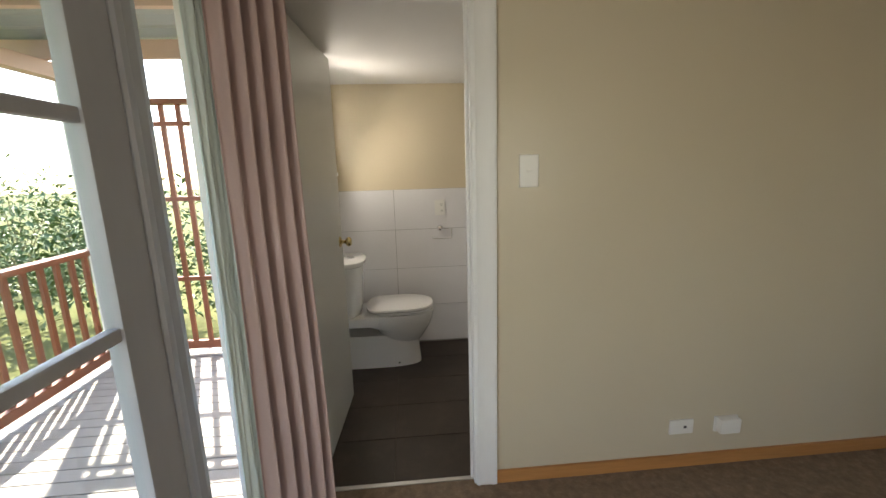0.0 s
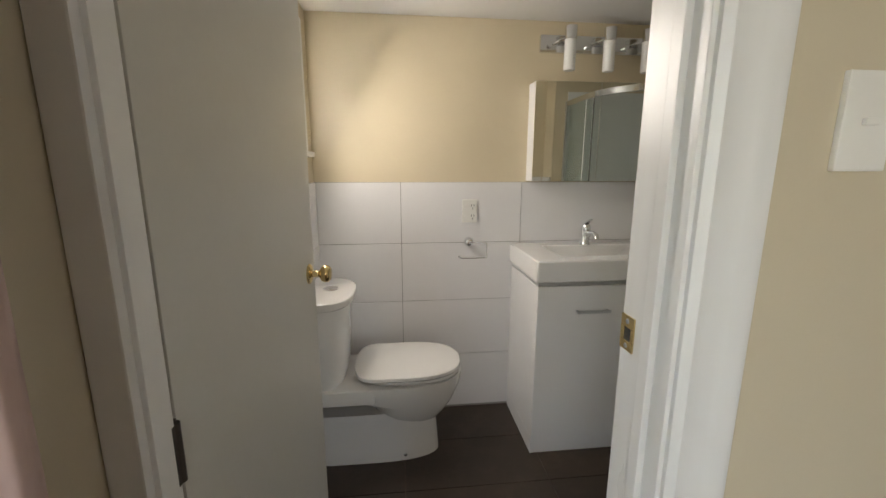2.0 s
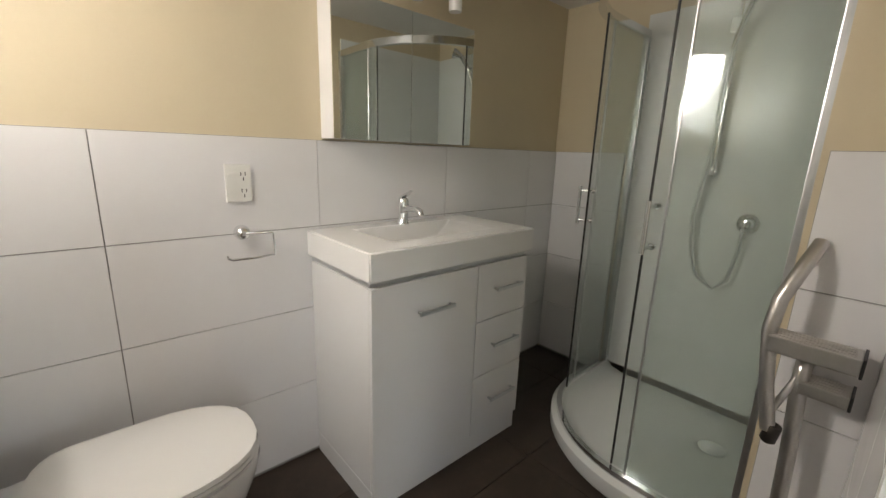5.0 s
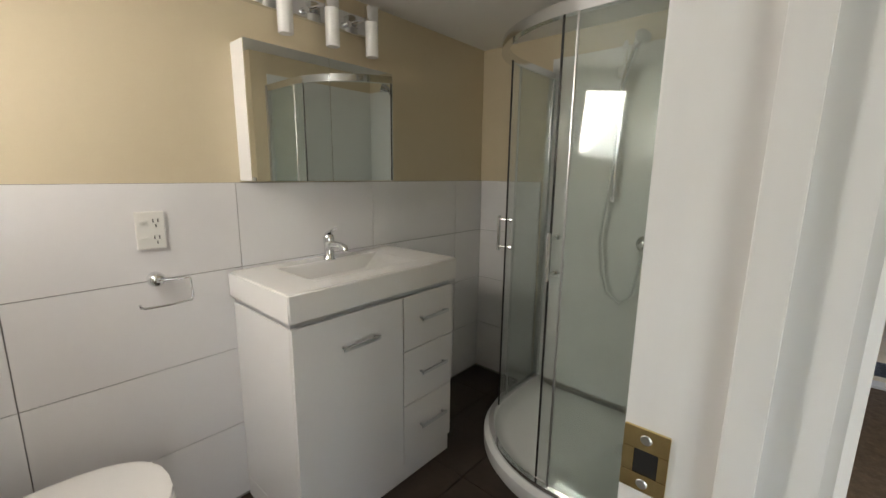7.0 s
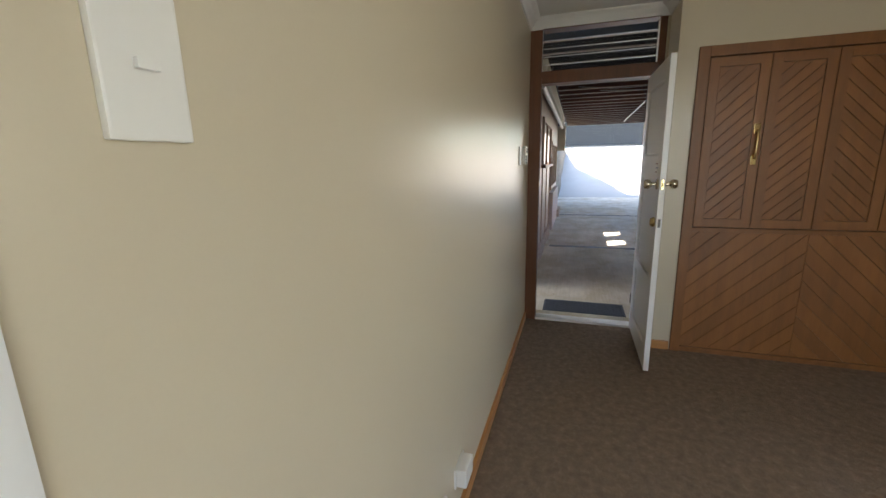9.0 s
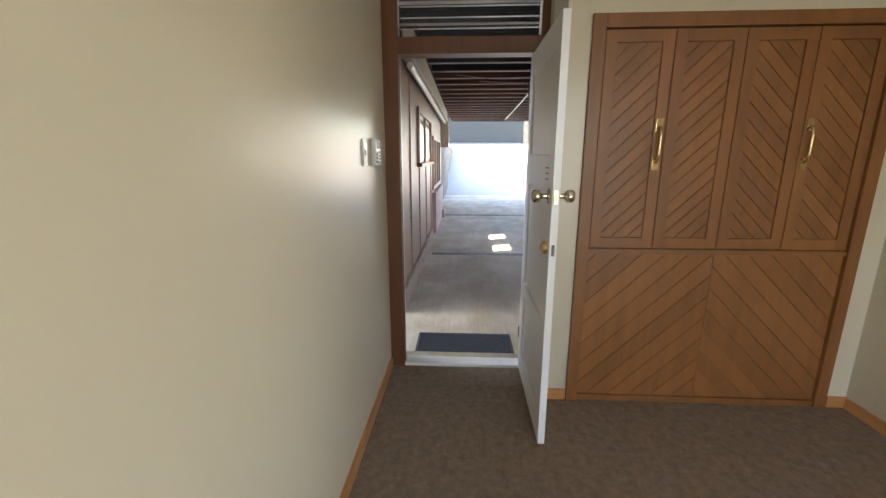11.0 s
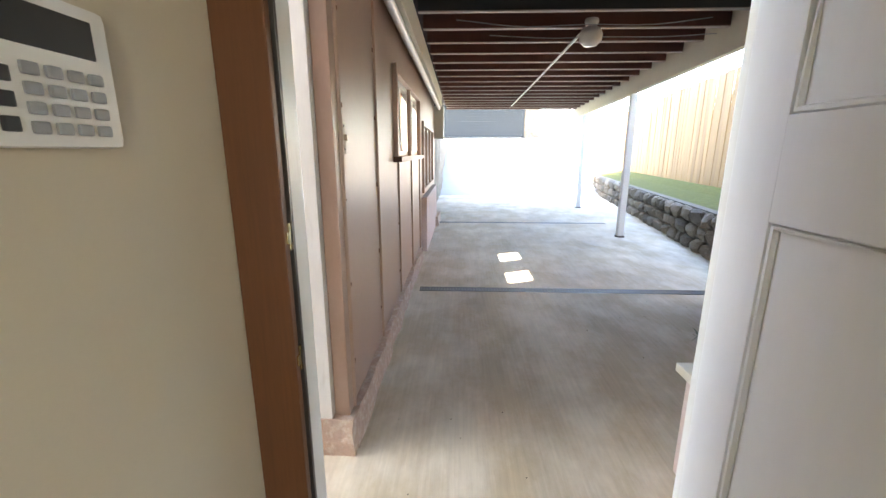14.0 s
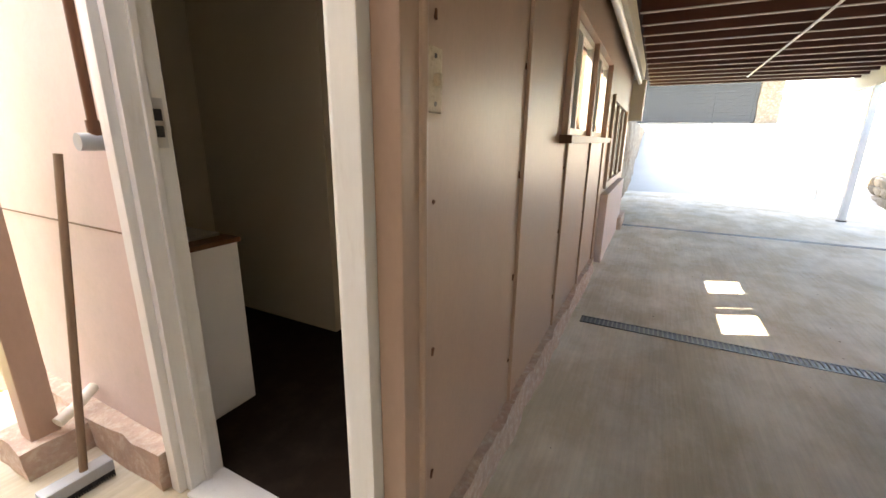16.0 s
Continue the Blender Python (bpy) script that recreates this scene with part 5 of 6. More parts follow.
for k_, (ya, sag) in enumerate(((1.2, 0.06), (0.9, 0.03))):
    cb = thing("loose_cable", (6.75 + 0.45 * k_, 0, 2.37), "thin grey cable slung under the joists", "cable")
    part("cable", tube([(0, ya - 2.0 * f, -0.012 - sag * math.sin(f * math.pi) * (1 + 0.3 * math.sin(9 * f))) for f in [q / 14 for q in range(15)]], 0.004, 6), PLASTICG, cb, smooth=60)
cl = thing("ceiling_lamp", (6.80, 0.115, 2.37), "round opal lamp under the carport joists", "lamp")
part("base", lathe([(0.05, 0.0), (0.055, -0.02), (0.045, -0.05)], 24), PLASTIC, cl)
part("globe", lathe([(0.03, -0.05), (0.075, -0.075), (0.092, -0.12), (0.085, -0.165), (0.05, -0.20), (0.005, -0.208)], 28), OPAL, cl, smooth=60)
cd = thing("cable_conduit", (0, 0, 0), "thin white conduit that runs under the joists from the lamp", "conduit")
part("pipe", tube([(6.85, 0.11, 2.352), (9.5, 0.05, 2.352), (12.9, 0.0, 2.352)], 0.012, 8), WEATHER, cd)

# right side: block wall, sheet, planter box, stone wall, fence
structure(part("wall_block_right_core", box((4.11, -1.15, CF - 0.1), (6.52, -1.0005, 1.19)), PINKB), "pink painted block wall")
structure(part("wall_sheet_right", box((4.10, -1.15, 1.20), (6.38, -1.06, 2.5)), CREAMOUT), "cream sheet wall above the block wall")
structure(part("batten", box((6.05, -1.063, 1.20), (6.075, -1.052, 2.4)), CREAMOUT))
pb = thing("planter_plinth", (4.03, -0.79, CF), "pink block plinth with a cream ledge", "plinth")
part("block", box((0, 0, 0), (0.60, 1.06, 0.44), 0.008), PINKB, pb)
part("ledge", box((-0.01, -0.02, 0.44), (0.63, 1.09, 0.475), 0.005), CREAMOUT, pb)

structure(part("yard_bank", loft([[(x, -2.10 - 0.155 * (x - 8), -0.3), (x, -2.10 - 0.155 * (x - 8), 0.60), (x, -2.6 - 0.155 * (x - 8), 0.66), (x, -3.1 - 0.155 * (x - 8), 0.8), (x, -14, 0.9), (x, -14, -0.3)] for x in (5.0, 8.0, 12.0, 18.0, 24.0)]), GRASS), "grass bank behind the stone wall")
sw = new("stone_retaining_wall")
structure(sw, "low retaining wall of grey brown field stone")


def wline(x):
    return -1.93 - 0.155 * (x - 8)


part("core", loft([[(x, wline(x) - 0.30, -0.1), (x, wline(x) - 0.02, -0.1), (x, wline(x) - 0.02, 0.60), (x, wline(x) - 0.30, 0.60)] for x in (5.6, 8, 12, 18, 22)]), MORTAR, sw)


def fence_line(x):
    return wline(x) - 1.0


fe = new("paling_fence")
tagged(fe, "new pine paling fence on the bank", "fence")
fe.location = (0, 0, 0)
x = 6.0
random.seed(11)
pal = []
for k in range(3):
    bm = bmesh.new()
    add_box(bm, (-0.074, -0.009, 0), (0.074, 0.009, 1.95), 0.002)
    me = bpy.data.meshes.new("paling")
    bm.to_mesh(me)
    bm.free()
    me.materials.append(PALING)
    pal.append(me)
while x < 24:
    o = new("paling", pal[random.randrange(3)])
    o.matrix_basis = pose(x, fence_line(x) + random.uniform(-0.004, 0.004), 0.72 + random.uniform(-0.012, 0.012), random.uniform(-0.4, 0.4), 0, -8.8)
    o.parent = fe
    x += 0.155
part("rail", loft([[(x, fence_line(x) - 0.05, z0 + 1.5), (x, fence_line(x) - 0.012, z0 + 1.5), (x, fence_line(x) - 0.012, z0 + 1.59), (x, fence_line(x) - 0.05, z0 + 1.59)] for x, z0 in ((6, 0.7), (24, 0.7))]), PALING, fe)

# far end: shutter and end walls
sh = thing("roller_shutter", (24.0, -1.88, 2.06), "grey horizontal-slat shutter above the driveway", "garage door")
for y_, w_, x0_, x1_ in ((-0.10, 0.10, -0.02, 0.14), (4.70, 0.08, -0.02, 0.14), (1.22, 0.05, -0.035, -0.002), (2.46, 0.05, -0.035, -0.002)):
    part("post", box((x0_, y_, -0.02), (x1_, y_ + w_, 2.25)), GREYMET, sh)
bm = bmesh.new()
for k in range(18):
    add_box(bm, (0, 0, k * 0.122 + 0.01), (0.03, 4.7, k * 0.122 + 0.075))
    add_box(bm, (0.03, 0, k * 0.122 + 0.075), (0.05, 4.7, k * 0.122 + 0.132))
tagged(part("slats", bm, GREYMET, sh), kind="stuff")
# slab added above only to keep direct sun off the shutter
structure(part("shutter_shade_slab", box((22.8, -2.1, 4.25), (24.2, 8.0, 4.4)), CREAMOUT), "added slab that shades the shutter from the sun")
structure(part("shutter_house", box((24.15, -1.98, 1.5), (30, 4.0, 4.24)), CREAMOUT), "pale house behind the shutter")
structure(part("stone_pier_far", rough_block((23.9, -2.70, 1.5), (24.6, -1.99, 3.95), 4, 5, 12, 0.05, 4), STONE), "mossy stone pier beside the shutter")
# added shadow caster; its top follows the wanted shadow edge on the drive
structure(part("drive_shadow_wall", loft([[(x, 2.3, -0.3), (x, 2.3, z), (x, 2.5, z), (x, 2.5, -0.3)] for x, z in ((14.45, 4.1), (16.2, 3.65), (17.8, 3.05), (19.7, 2.3), (24.0, 2.25))]), CREAMOUT), "added pale wall whose falling top casts the driveway's shadow edge")
structure(part("stone_wall_left", rough_block((11.25, 1.74, 0.0), (23.9, 2.2, 1.75), 36, 1, 6, 0.06, 9), STONE), "stone wall at the left of the driveway")

# laundry and the nook beside the entry
LZ = 0.056
structure(part("laundry_floor", boxes(((LX, BW + 0.1, -0.1), (6.1, 4.2, LZ)), ((6.1, 2.9, -0.1), (7.2, 4.2, LZ))), VINYL), "dark vinyl laundry floor")
structure(part("laundry_ceiling", boxes(((LX, BW + 0.1, 2.20), (6.1, 4.2, 2.28)), ((6.1, 2.90, 2.20), (7.2, 4.2, 2.28))), CEIL), "white laundry ceiling")
structure(part("wall_laundry_door", wall_x((LX, BW + 0.060, 0.0), (LX + 0.09, 4.6, 2.35), [(1.78, 2.52, -0.01, 2.04)]), PINKB), "pink wall of the laundry door")
structure(part("laundry_wall_in", boxes(((LX + 0.09, 4.0, 0), (7.2, 4.1, 2.2)), ((7.1, 2.9, 0), (7.2, 4.0, 2.2)), ((6.06, BW + 0.12, 0), (6.10, 2.9, 2.2))), CREAM), "cream laundry walls")
structure(part("laundry_wall_front", wall_y((LX + 0.091, BW + 0.102, 0), (6.1, BW + 0.12, 2.2), []), CREAM))
structure(part("laundry_cupboard_block", box((5.87, 2.9, LZ), (7.1, 3.999, 2.17)), CREAM), "cream boxed-in cupboard in the laundry")
for a, b, c, d, e, f in ((LX + 0.09, 4.0, 5.95, 4.0, 0, -1),):
    structure(part("cornice", cornice(a, b, c, d, e, f, 2.198), CEIL))
lf = new("door_frame_laundry")
structure(lf, "worn white laundry door frame")
part("jamb", box((LX - 0.02, 1.757, 0.03), (LX + 0.10, 1.785, 2.03), 0.003), WEATHER, lf)
part("casing", box((LX - 0.045, 1.69, 0.225), (LX - 0.0, 1.757, 2.10), 0.004), WEATHER, lf)
part("jamb", box((LX - 0.02, 2.515, 0.03), (LX + 0.10, 2.545, 2.03), 0.003), WEATHER, lf)
part("door_stop", box((LX + 0.03, 2.502, 0.05), (LX + 0.05, 2.515, 2.03), 0.002), WEATHER, lf)
part("casing", box((LX - 0.045, 2.545, 0.0), (LX - 0.0, 2.592, 2.10), 0.004), WEATHER, lf)
part("casing_head", box((LX - 0.045, 1.757, 2.03), (LX - 0.001, 2.545, 2.10), 0.004), WEATHER, lf)
part("jamb_head", box((LX + 0.0, 1.785, 2.03), (LX + 0.10, 2.515, 2.06), 0.002), WEATHER, lf)
part("door_sill", box((LX - 0.04, 1.785, 0.0), (LX + 0.10, 2.515, 0.06), 0.006), WEATHER, lf, "chipped white door sill")
part("strike_plate", boxes(((LX + 0.050, 2.512, 1.235), (LX + 0.085, 2.5145, 1.265)), ((LX + 0.050, 2.512, 1.345), (LX + 0.085, 2.5145, 1.375)), ((LX + 0.050, 2.512, 1.298), (LX + 0.085, 2.5145, 1.312)), ((LX + 0.050, 2.512, 1.265), (LX + 0.056, 2.5145, 1.345)), ((LX + 0.079, 2.512, 1.265), (LX + 0.085, 2.5145, 1.345))), BRUSHED, lf)
part("strike_hole", box((LX + 0.056, 2.513, 1.265), (LX + 0.079, 2.5147, 1.345)), BLACK, lf)
tub = thing("laundry_tub", (4.83, 2.76, LZ), "white laundry tub cabinet with a steel sink", "laundry tub")
part("cabinet", box((0, 0, 0.02), (0.32, 0.55, 0.78), 0.004), VANITY, tub)
part("worktop", boxes(((-0.005, -0.012, 0.78), (0.33, 0.56, 0.80)), bevel=0.002), FRAMEWOOD, tub)
part("sink", box((0.03, 0.08, 0.80), (0.30, 0.5, 0.815), 0.005), BRUSHED, tub)
switch_plate_out = thing("outdoor_switch", (4.815, BW - 0.001, 1.385), "weathered cream outdoor switch on the brown wall", "light switch")
part("plate", box((-0.030, -0.010, -0.062), (0.030, 0, 0.062), 0.003), WORNPLATE, switch_plate_out)
part("toggle", box((-0.008, -0.024, -0.012), (0.008, -0.010, 0.012), 0.004), WORNPLATE, switch_plate_out)
for z in (-0.045, 0.045):
    part("screw", lathe([(0.005, 0), (0.004, 0.002)], 12, pose(0, -0.010, z, 90, 0, 0)), DARKMETAL, switch_plate_out)
structure(part("wall_entry_outside", wall_x((FDX + WT, 0.2, -0.1), (FDX + WT + 0.006, 4.6, 2.5), [(FR - 0.046, FL + 0.046, -0.2, 2.37)]), PINKB), "pink outer face of the entry wall")
structure(part("wall_entry_outside_south", box((FDX + 0.0, -1.2, -0.1), (FDX + WT + 0.02, 0.2, 2.5)), PINKB))
structure(part("outer_frame", box((FDX + WT + 0.007, FL + 0.046, 0.0), (FDX + WT + 0.018, FL + 0.08, 2.37)), WEATHER), "white outer trim of the entry frame")
structure(part("nook_foot", rough_block((LX - 0.07, 2.60, 0.0), (LX + 0.01, 4.5, 0.20), 2, 24, 4, 0.014, 3), ROUGHPINK, smooth=60), "rough pink mortar foot")
br = thing("broom", (4.50, 2.86, CF), "old broom with a wooden stick against the pink wall", "broom")
part("stick", cyl((0.02, 0.0, 0.05), (0.17, 0.05, 1.16), 0.0125, seg=12), HANDLEWOOD, br)
part("head", box((-0.10, -0.03, 0.03), (0.10, 0.03, 0.075), 0.008), PLASTICG, br)
bm = bmesh.new()
for i in range(26):
    for j in range(5):
        x, y = -0.095 + i * 0.0076, -0.022 + j * 0.011
        add_box(bm, (x, y, 0.0), (x + 0.004, y + 0.004, 0.032))
tagged(part("bristles", bm, BLACK, br), kind="stuff")
bn = thing("wall_pipe", (LX - 0.03, 2.665, 0), "brown pipe with a grey cap on the pink wall", "pipe")
part("pipe", cyl((0, 0, 1.30), (0, 0, 2.3), 0.013, seg=12), FRAMEWOOD, bn, smooth=40)
part("elbow", tube([(0, 0, 1.31), (0, 0, 1.27), (-0.01, 0, 1.255)], 0.018, 12), FRAMEWOOD, bn, smooth=40)
part("cap", cyl((-0.045, 0.0, 1.25), (0.02, 0.0, 1.25), 0.025, seg=20), PLASTICG, bn, smooth=40)
structure(part("wall_sheet_joint", box((LX - 0.004, 2.60, 0.965), (LX, 4.5, 0.970)), FRAMEWOOD))
structure(part("wall_side_post", box((4.48, 3.12, CF), (4.57, 3.21, 2.2), 0.006), PINKW), "pink brown square post by the wall")
structure(part("post_foot", rough_block((4.43, 3.07, 0.0), (4.66, 3.30, 0.17), 4, 4, 3, 0.012, 8), ROUGHPINK, smooth=60), "rough pink concrete foot of the post")
stub = thing("pipe_stub", (4.62, 3.12, 0.22), "short dirty white pipe stub low on the pink wall", "pipe")
part("pipe", tube([(0.08, 0.02, 0.05), (0.0, -0.02, 0.02), (-0.07, -0.04, 0.0)], 0.022, 12), CREAMOUT, stub, smooth=50)

# deck outside the glazed doors
structure(part("deck_joists", box((-2.38, -3.0, -0.25), (WX - 0.13, 3.45, -0.06)), DECKUP), "dark framing under the deck")
dk = new("deck_floor")
structure(dk, "grey weathered timber deck boards")
rt = thing("deck_roof", (0, 0, 0), "translucent roof on timber beams over the deck", "pergola roof")

# garden behind the deck
structure(part("garden_bank", loft([[(x, -10, -0.3), (x, 14, -0.3), (x, 14, z), (x, -10, z)] for x, z in ((-3.4, -0.28), (-8, 0.1), (-25, 0.3))]), GRASS), "lawn beyond the deck")
structure(part("neighbour_wall", box((-13.2, -8, -0.3), (-13, 14, 2.3)), CREAMOUT), "pale neighbouring wall beyond the garden")

# pieces: deck boards, railing, screen, stones, tiles
bm = box((-1.0, 0, 0), (1.0, 0.088, 0.022), 0.002)
me = bpy.data.meshes.new("board")
bm.to_mesh(me)
bm.free()
me.materials.append(DECKBOARD)
y = -2.9
while y < 3.4:
    o = new("board", me)
    o.matrix_basis = pose(-1.40, y, -0.055)
    o.scale = (0.98, 1, 1)
    o.parent = dk
    y += 0.095


def railing(name, x0, y0, x1, y1, z0, z1, step, label, extra=()):
    """Square balusters between rails along a line."""
    f = thing(name, (x0, y0, 0), label, "railing")
    d = Vector((x1 - x0, y1 - y0, 0))
    L = d.length
    a = math.degrees(math.atan2(d.y, d.x))
    f.matrix_basis = pose(x0, y0, 0, 0, 0, a)
    b_ = box((-0.018, -0.012, z0 + 0.03), (0.018, 0.012, z1 - 0.03), 0.002)
    me_ = bpy.data.meshes.new("baluster")
    b_.to_mesh(me_)
    b_.free()
    me_.materials.append(REDRAIL)
    n = int(L / step)
    for k in range(n):
        o_ = new("baluster", me_)
        o_.matrix_basis = pose((k + 0.5) * L / n, 0, 0)
        o_.parent = f
    part("top_rail", box((0, -0.045, z1 - 0.03), (L, 0.045, z1 + 0.01), 0.004), REDRAIL, f)
    part("bottom_rail", box((0, -0.02, z0), (L, 0.02, z0 + 0.07), 0.003), REDRAIL, f)
    for z in extra:
        part("mid_rail", box((0, -0.018, z), (L, 0.018, z + 0.035), 0.003), REDRAIL, f)
    return f


railing("deck_railing", -2.27, -2.9, -2.27, 3.2, 0.03, 0.93, 0.125, "red brown timber deck railing with square balusters")
railing("deck_screen", -2.22, 3.34, BX - 0.12, 3.34, 0.02, 2.05, 0.125, "tall red brown timber screen at the end of the deck", (0.62, 1.28, 1.86))
for x, y in ((-2.24, 3.26), (-2.27, -2.9)):
    p = thing("deck_post", (x, y, -0.05), "white painted deck post", "post")
    part("post", box((-0.05, -0.05, 0), (0.05, 0.05, 2.35), 0.004), WEATHER, p)
for i, y in enumerate((-2.4, -1.5, -0.6, 0.3, 1.2, 2.1, 3.0)):
    part("rafter", box((-2.5, y - 0.022, 2.26), (WX - 0.13, y + 0.022, 2.38), 0.003), RAFT, rt)
part("edge_beam", box((-2.26, -3.0, 2.16), (-2.16, 3.4, 2.26), 0.004), RAFT, rt)
sheet = bmesh.new()
n = 110
rows_ = []
for k in range(n + 1):
    y = -3.0 + 6.4 * k / n
    z = 2.395 + 0.010 * math.sin(k * math.tau / 4)
    rows_.append([sheet.verts.new((-2.7, y, z)), sheet.verts.new((WX - 0.13, y, z + 0.02))])
for A, B in zip(rows_, rows_[1:]):
    sheet.faces.new((A[0], A[1], B[1], B[0]))
part("roof_sheet", sheet, ROOFSHEET, rt, "corrugated pale roofing sheet")

# fallen-open garden: bushes as many small leaves
def bush(name, cx, cy, cz, rx, ry, rz, count, seed, label):
    rnd = random.Random(seed)
    t = thing(name, (cx, cy, cz), label, "bush")
    vs, fs = [], []
    for _ in range(count):
        a, b = rnd.uniform(0, math.tau), math.acos(rnd.uniform(-0.3, 1))
        rr = rnd.uniform(0.55, 1.0) * (1 + 0.25 * math.sin(3 * a + seed))
        p = Vector((rx * rr * math.sin(b) * math.cos(a), ry * rr * math.sin(b) * math.sin(a), max(0.02, rz * (0.4 + rr * math.cos(b)))))
        L = rnd.uniform(0.05, 0.11)
        q = Euler((rnd.uniform(-1, 1), rnd.uniform(-1, 1), rnd.uniform(0, 6.28))).to_matrix()
        k = len(vs)
        for c in ((0, 0, 0), (L * 0.5, L * 0.22, 0.008), (L, 0, 0), (L * 0.5, -L * 0.22, 0.008)):
            vs.append(p + q @ Vector(c))
        fs.append((k, k + 1, k + 2, k + 3))
    me = bpy.data.meshes.new("leaves")
    me.from_pydata([tuple(v) for v in vs], [], fs)
    me.materials.append(LEAF)
    o = new("leaves", me)
    o.parent = t
    tagged(o, kind="stuff")
    tr_ = bmesh.new()
    for _ in range(9):
        a = rnd.uniform(0, math.tau)
        add_tube(tr_, [(0, 0, -0.05), (rx * 0.3 * math.cos(a), ry * 0.3 * math.sin(a), rz * 0.5), (rx * 0.6 * math.cos(a), ry * 0.6 * math.sin(a), rz * 0.95)], [0.012, 0.008, 0.004], 5)
    part("stems", tr_, HANDLEWOOD, t)


for i, (x, y, r, h) in enumerate([(-6.2, 0.6, 1.1, 1.1), (-6.6, 2.2, 1.3, 1.2), (-6.0, 3.8, 1.2, 1.1), (-6.4, 5.4, 1.4, 1.3), (-4.6, 4.6, 0.9, 1.0), (-3.2, 4.8, 0.9, 1.1), (-1.6, 4.9, 0.9, 1.2), (-6.5, -1.2, 1.2, 1.2), (-6.4, 7.2, 1.4, 1.4)]):
    bush("bush", x, y, -0.1, r, r, h, 2600, i + 2, "leafy green garden bush beyond the deck")

# artificial tree and lattice on the plinth
ft = thing("artificial_tree", (4.54, 0.12, CF + 0.475), "small dark green artificial tree in front of a white lattice", "artificial plant")
rnd = random.Random(7)
nb, tw = bmesh.new(), bmesh.new()
add_cyl(tw, (0, 0, 0), (0, 0, 0.40), 0.008, 0.005, 8)
for k in range(34):
    z = 0.05 + 0.33 * k / 34
    a = k * 2.4
    L = 0.17 * (1 - 0.55 * k / 34)
    tip = Vector((L * math.cos(a), L * math.sin(a), z + 0.05))
    base = Vector((0, 0, z))
    add_tube(tw, [base, (base + tip) / 2 + Vector((0, 0, 0.01)), tip], 0.0025, 4)
    for s in range(44):
        f = 0.15 + 0.85 * s / 44
        p = base.lerp(tip, f)
        w = s * 2.1
        d = Vector((math.cos(w) * 0.6 + math.cos(a) * 0.4, math.sin(w) * 0.6 + math.sin(a) * 0.4, math.sin(w * 1.3) * 0.7)).normalized() * 0.036
        sd = d.cross(Vector((0.3, 0.2, 1))).normalized() * 0.0036
        v = [nb.verts.new(q) for q in (p - sd, p + sd, p + d + sd * 0.3, p + d - sd * 0.3)]
        nb.faces.new(v)
tagged(part("needles", nb, mat("dark green needles", (0.025, 0.085, 0.04), 0.5, vary=0.3), ft), kind="stuff")
part("twigs", tw, HANDLEWOOD, ft)
lt = thing("white_lattice", (4.50, 0.14, CF + 0.475), "leaning white wire lattice behind the artificial tree", "lattice")
lbm = bmesh.new()
for k in range(4):
    add_tube(lbm, [(0.012 * k, 0.075 - 0.045 * k, 0), (0.012 * k + 0.01, 0.04 - 0.045 * k, 0.36)], 0.0035, 6)
for k in range(4):
    add_tube(lbm, [(0.0, 0.068 - 0.008 * k, 0.06 + 0.085 * k), (0.046, -0.07 - 0.008 * k, 0.06 + 0.085 * k)], 0.003, 6)
part("wires", lbm, PLASTIC, lt)

# blocks of the low wall at the right
rnd = random.Random(5)
bm_ = box((-0.1994, -0.012, -0.0970), (0.1994, 0.012, 0.0970), 0.001)
blk = bpy.data.meshes.new("block")
bm_.to_mesh(blk)
bm_.free()
blk.materials.append(PINKB)
wb = new("wall_block_right")
structure(wb, "pink painted concrete block wall with chipped edges")
for r_ in range(6):
    for c_ in range(7):
        x = 4.31 + 0.40 * c_ - (0.2 if r_ % 2 else 0.0)
        if x > 6.36:
            continue
        o = new("block", blk)
        o.matrix_basis = pose(x, -1.010 + rnd.uniform(-0.0006, 0.0006), CF + 0.10 + 0.195 * r_)
        o.parent = wb
part("cap", rough_block((4.1, -1.16, 1.185), (6.53, -0.998, 1.215), 40, 3, 1, 0.006, 4), ROUGHPINK, wb)
part("end_block", box((6.50, -1.16, CF), (6.53, -0.998, 1.19), 0.006), PINKB, wb)

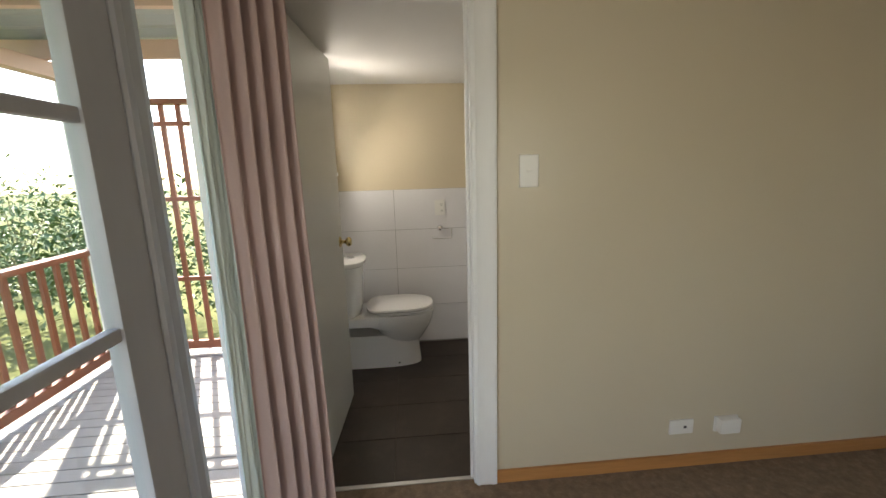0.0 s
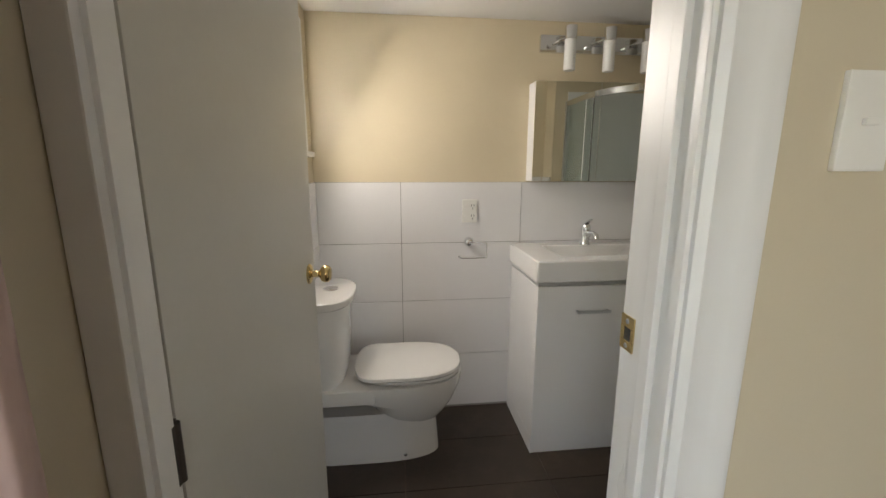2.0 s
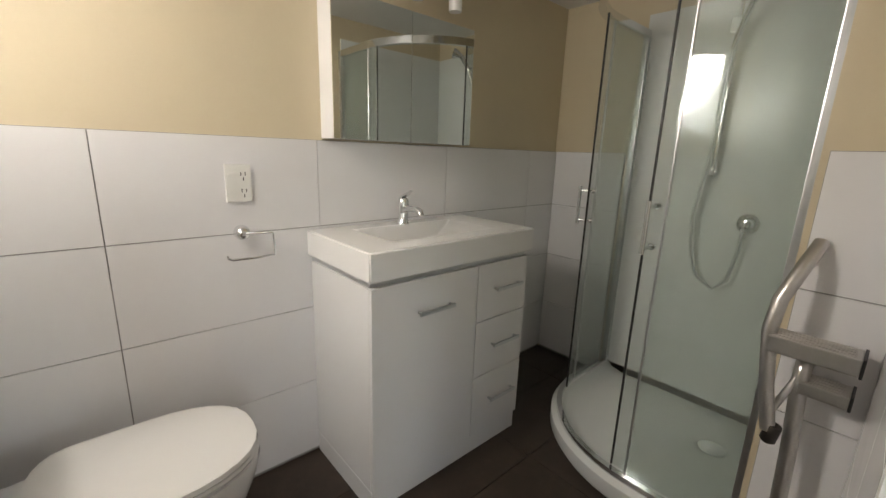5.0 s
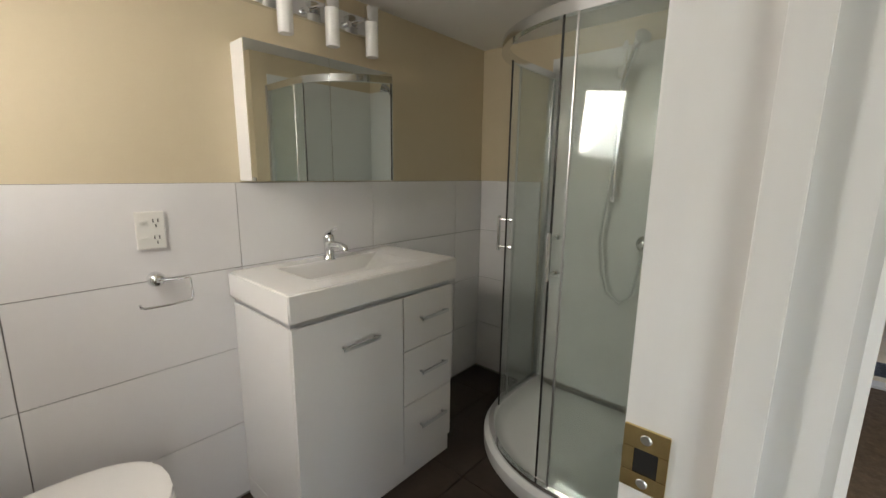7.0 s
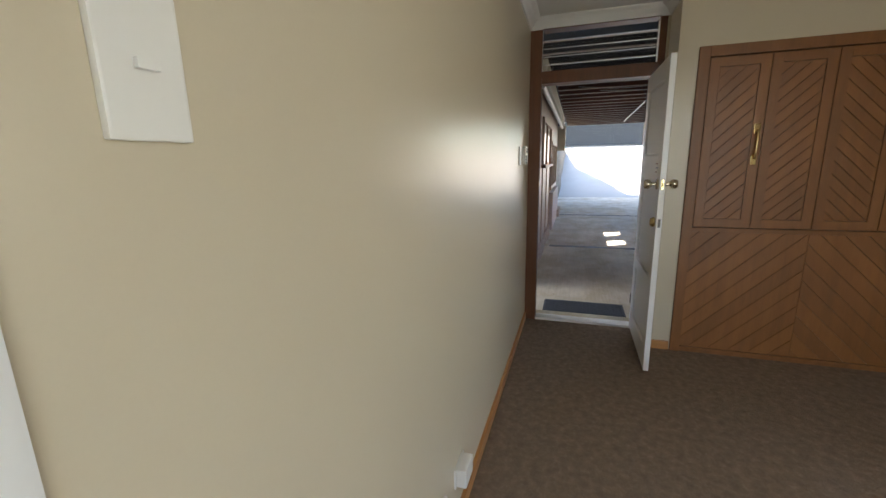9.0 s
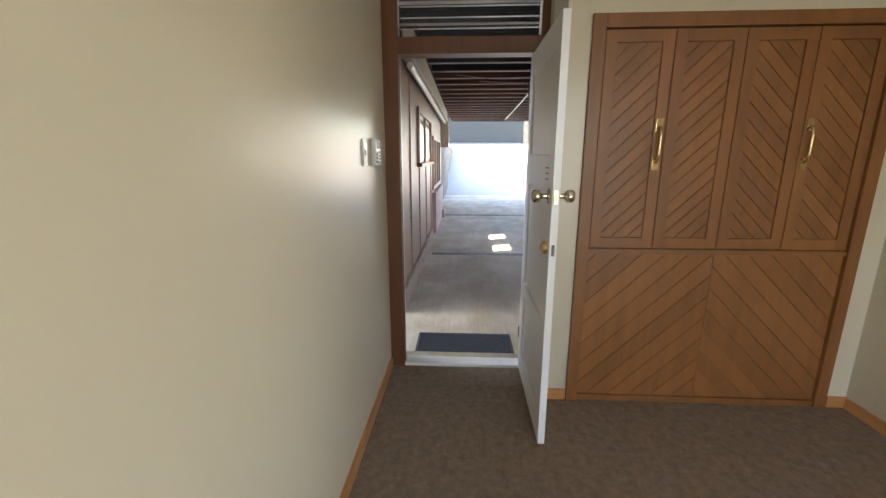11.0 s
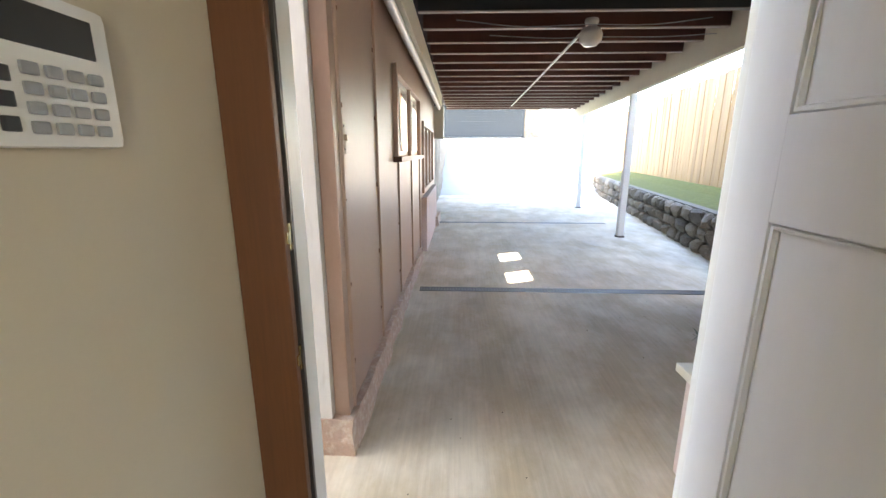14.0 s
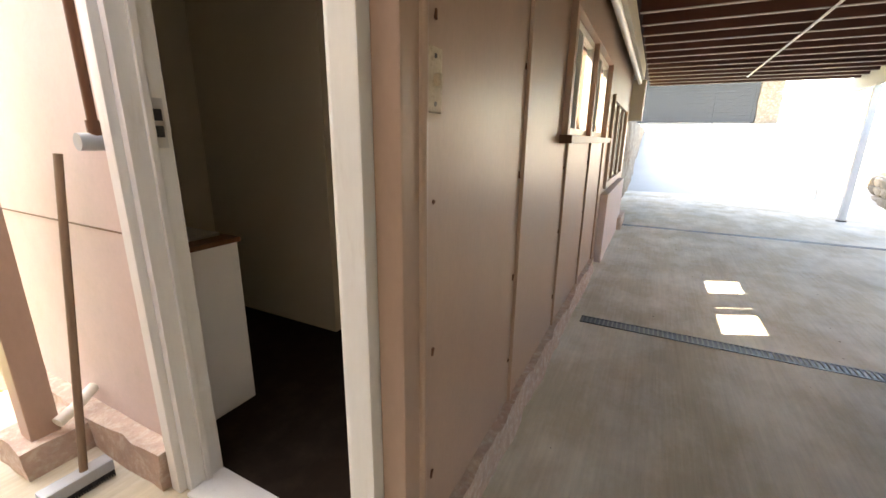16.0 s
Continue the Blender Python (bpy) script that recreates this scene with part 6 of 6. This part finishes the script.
# dead leaves and grit on the concrete
rnd = random.Random(33)
vs, fs = [], []
for _ in range(110):
    x, y, L = rnd.uniform(4.4, 13.5), rnd.uniform(-1.0, 1.5), rnd.uniform(0.003, 0.010)
    a = rnd.uniform(0, math.tau)
    k = len(vs)
    for q in range(5):
        w = a + q * math.tau / 5
        vs.append((x + L * math.cos(w) * rnd.uniform(0.5, 1), y + L * 0.7 * math.sin(w), CF + 0.0012 + rnd.uniform(0, 0.002)))
    fs.append(tuple(range(k, k + 5)))
me = bpy.data.meshes.new("floor_litter")
me.from_pydata(vs, [], fs)
me.materials.append(SOIL)
tagged(new("floor_litter", me), "scattered bits of dead leaf and grit on the concrete", "", "", "stuff")

# stones of the retaining wall
rnd = random.Random(21)
stones = []
for k in range(8):
    bm = bmesh.new()
    bmesh.ops.create_icosphere(bm, subdivisions=2, radius=0.5)
    off = Vector((k * 3.1, 0, 0))
    for v in bm.verts:
        v.co += noise.noise_vector(v.co * 2.2 + off) * 0.22
        v.co.x = max(-0.44, min(0.44, v.co.x * 1.25))
        v.co.z = max(-0.42, min(0.42, v.co.z * 1.25))
    me = bpy.data.meshes.new("stone")
    bm.to_mesh(me)
    bm.free()
    me.materials.append(STONE)
    stones.append(me)
z = 0.0
row = 0
count = 0
while z < 0.58:
    h = (0.21, 0.18, 0.20)[row % 3]
    x = 6.9 + rnd.uniform(0, 0.2)
    while x < 19.5:
        w = rnd.uniform(0.18, 0.42) * (1 if x < 13 else 1.5)
        o = new("stone", stones[rnd.randrange(8)])
        zz = min(z + h / 2, 0.60)
        o.matrix_basis = Matrix.LocRotScale((x + w / 2, wline(x + w / 2) - 0.035, zz), Euler((0, rnd.uniform(-0.12, 0.12), -0.154)), (w * 1.12, 0.20, h * 1.16))
        o.parent = sw
        x += w
        count += 1
    z += h
    row += 1

# floor tiles of the bathroom
ft_ = new("bath_floor")
structure(ft_, "dark brown square bathroom floor tiles")
xs_ = [BX] + [q for q in [0.088 - 0.655 + 0.655 * k for k in range(5)] if BX < q < BE] + [BE]
ys_ = [NW + 0.045, 1.94, 2.268, 2.595, 2.922, BN]
for a, b in zip(xs_, xs_[1:]):
    for c, d in zip(ys_, ys_[1:]):
        part("tile", box((a + 0.002, c + 0.002, -0.008), (b - 0.002, d - 0.002, 0.0), 0.001), TILEB, ft_)
for nm, base, org, u, n_, L, first in TILE_JOBS:
    tiles_on(nm, base, org, u, n_, L, first, TTOP)
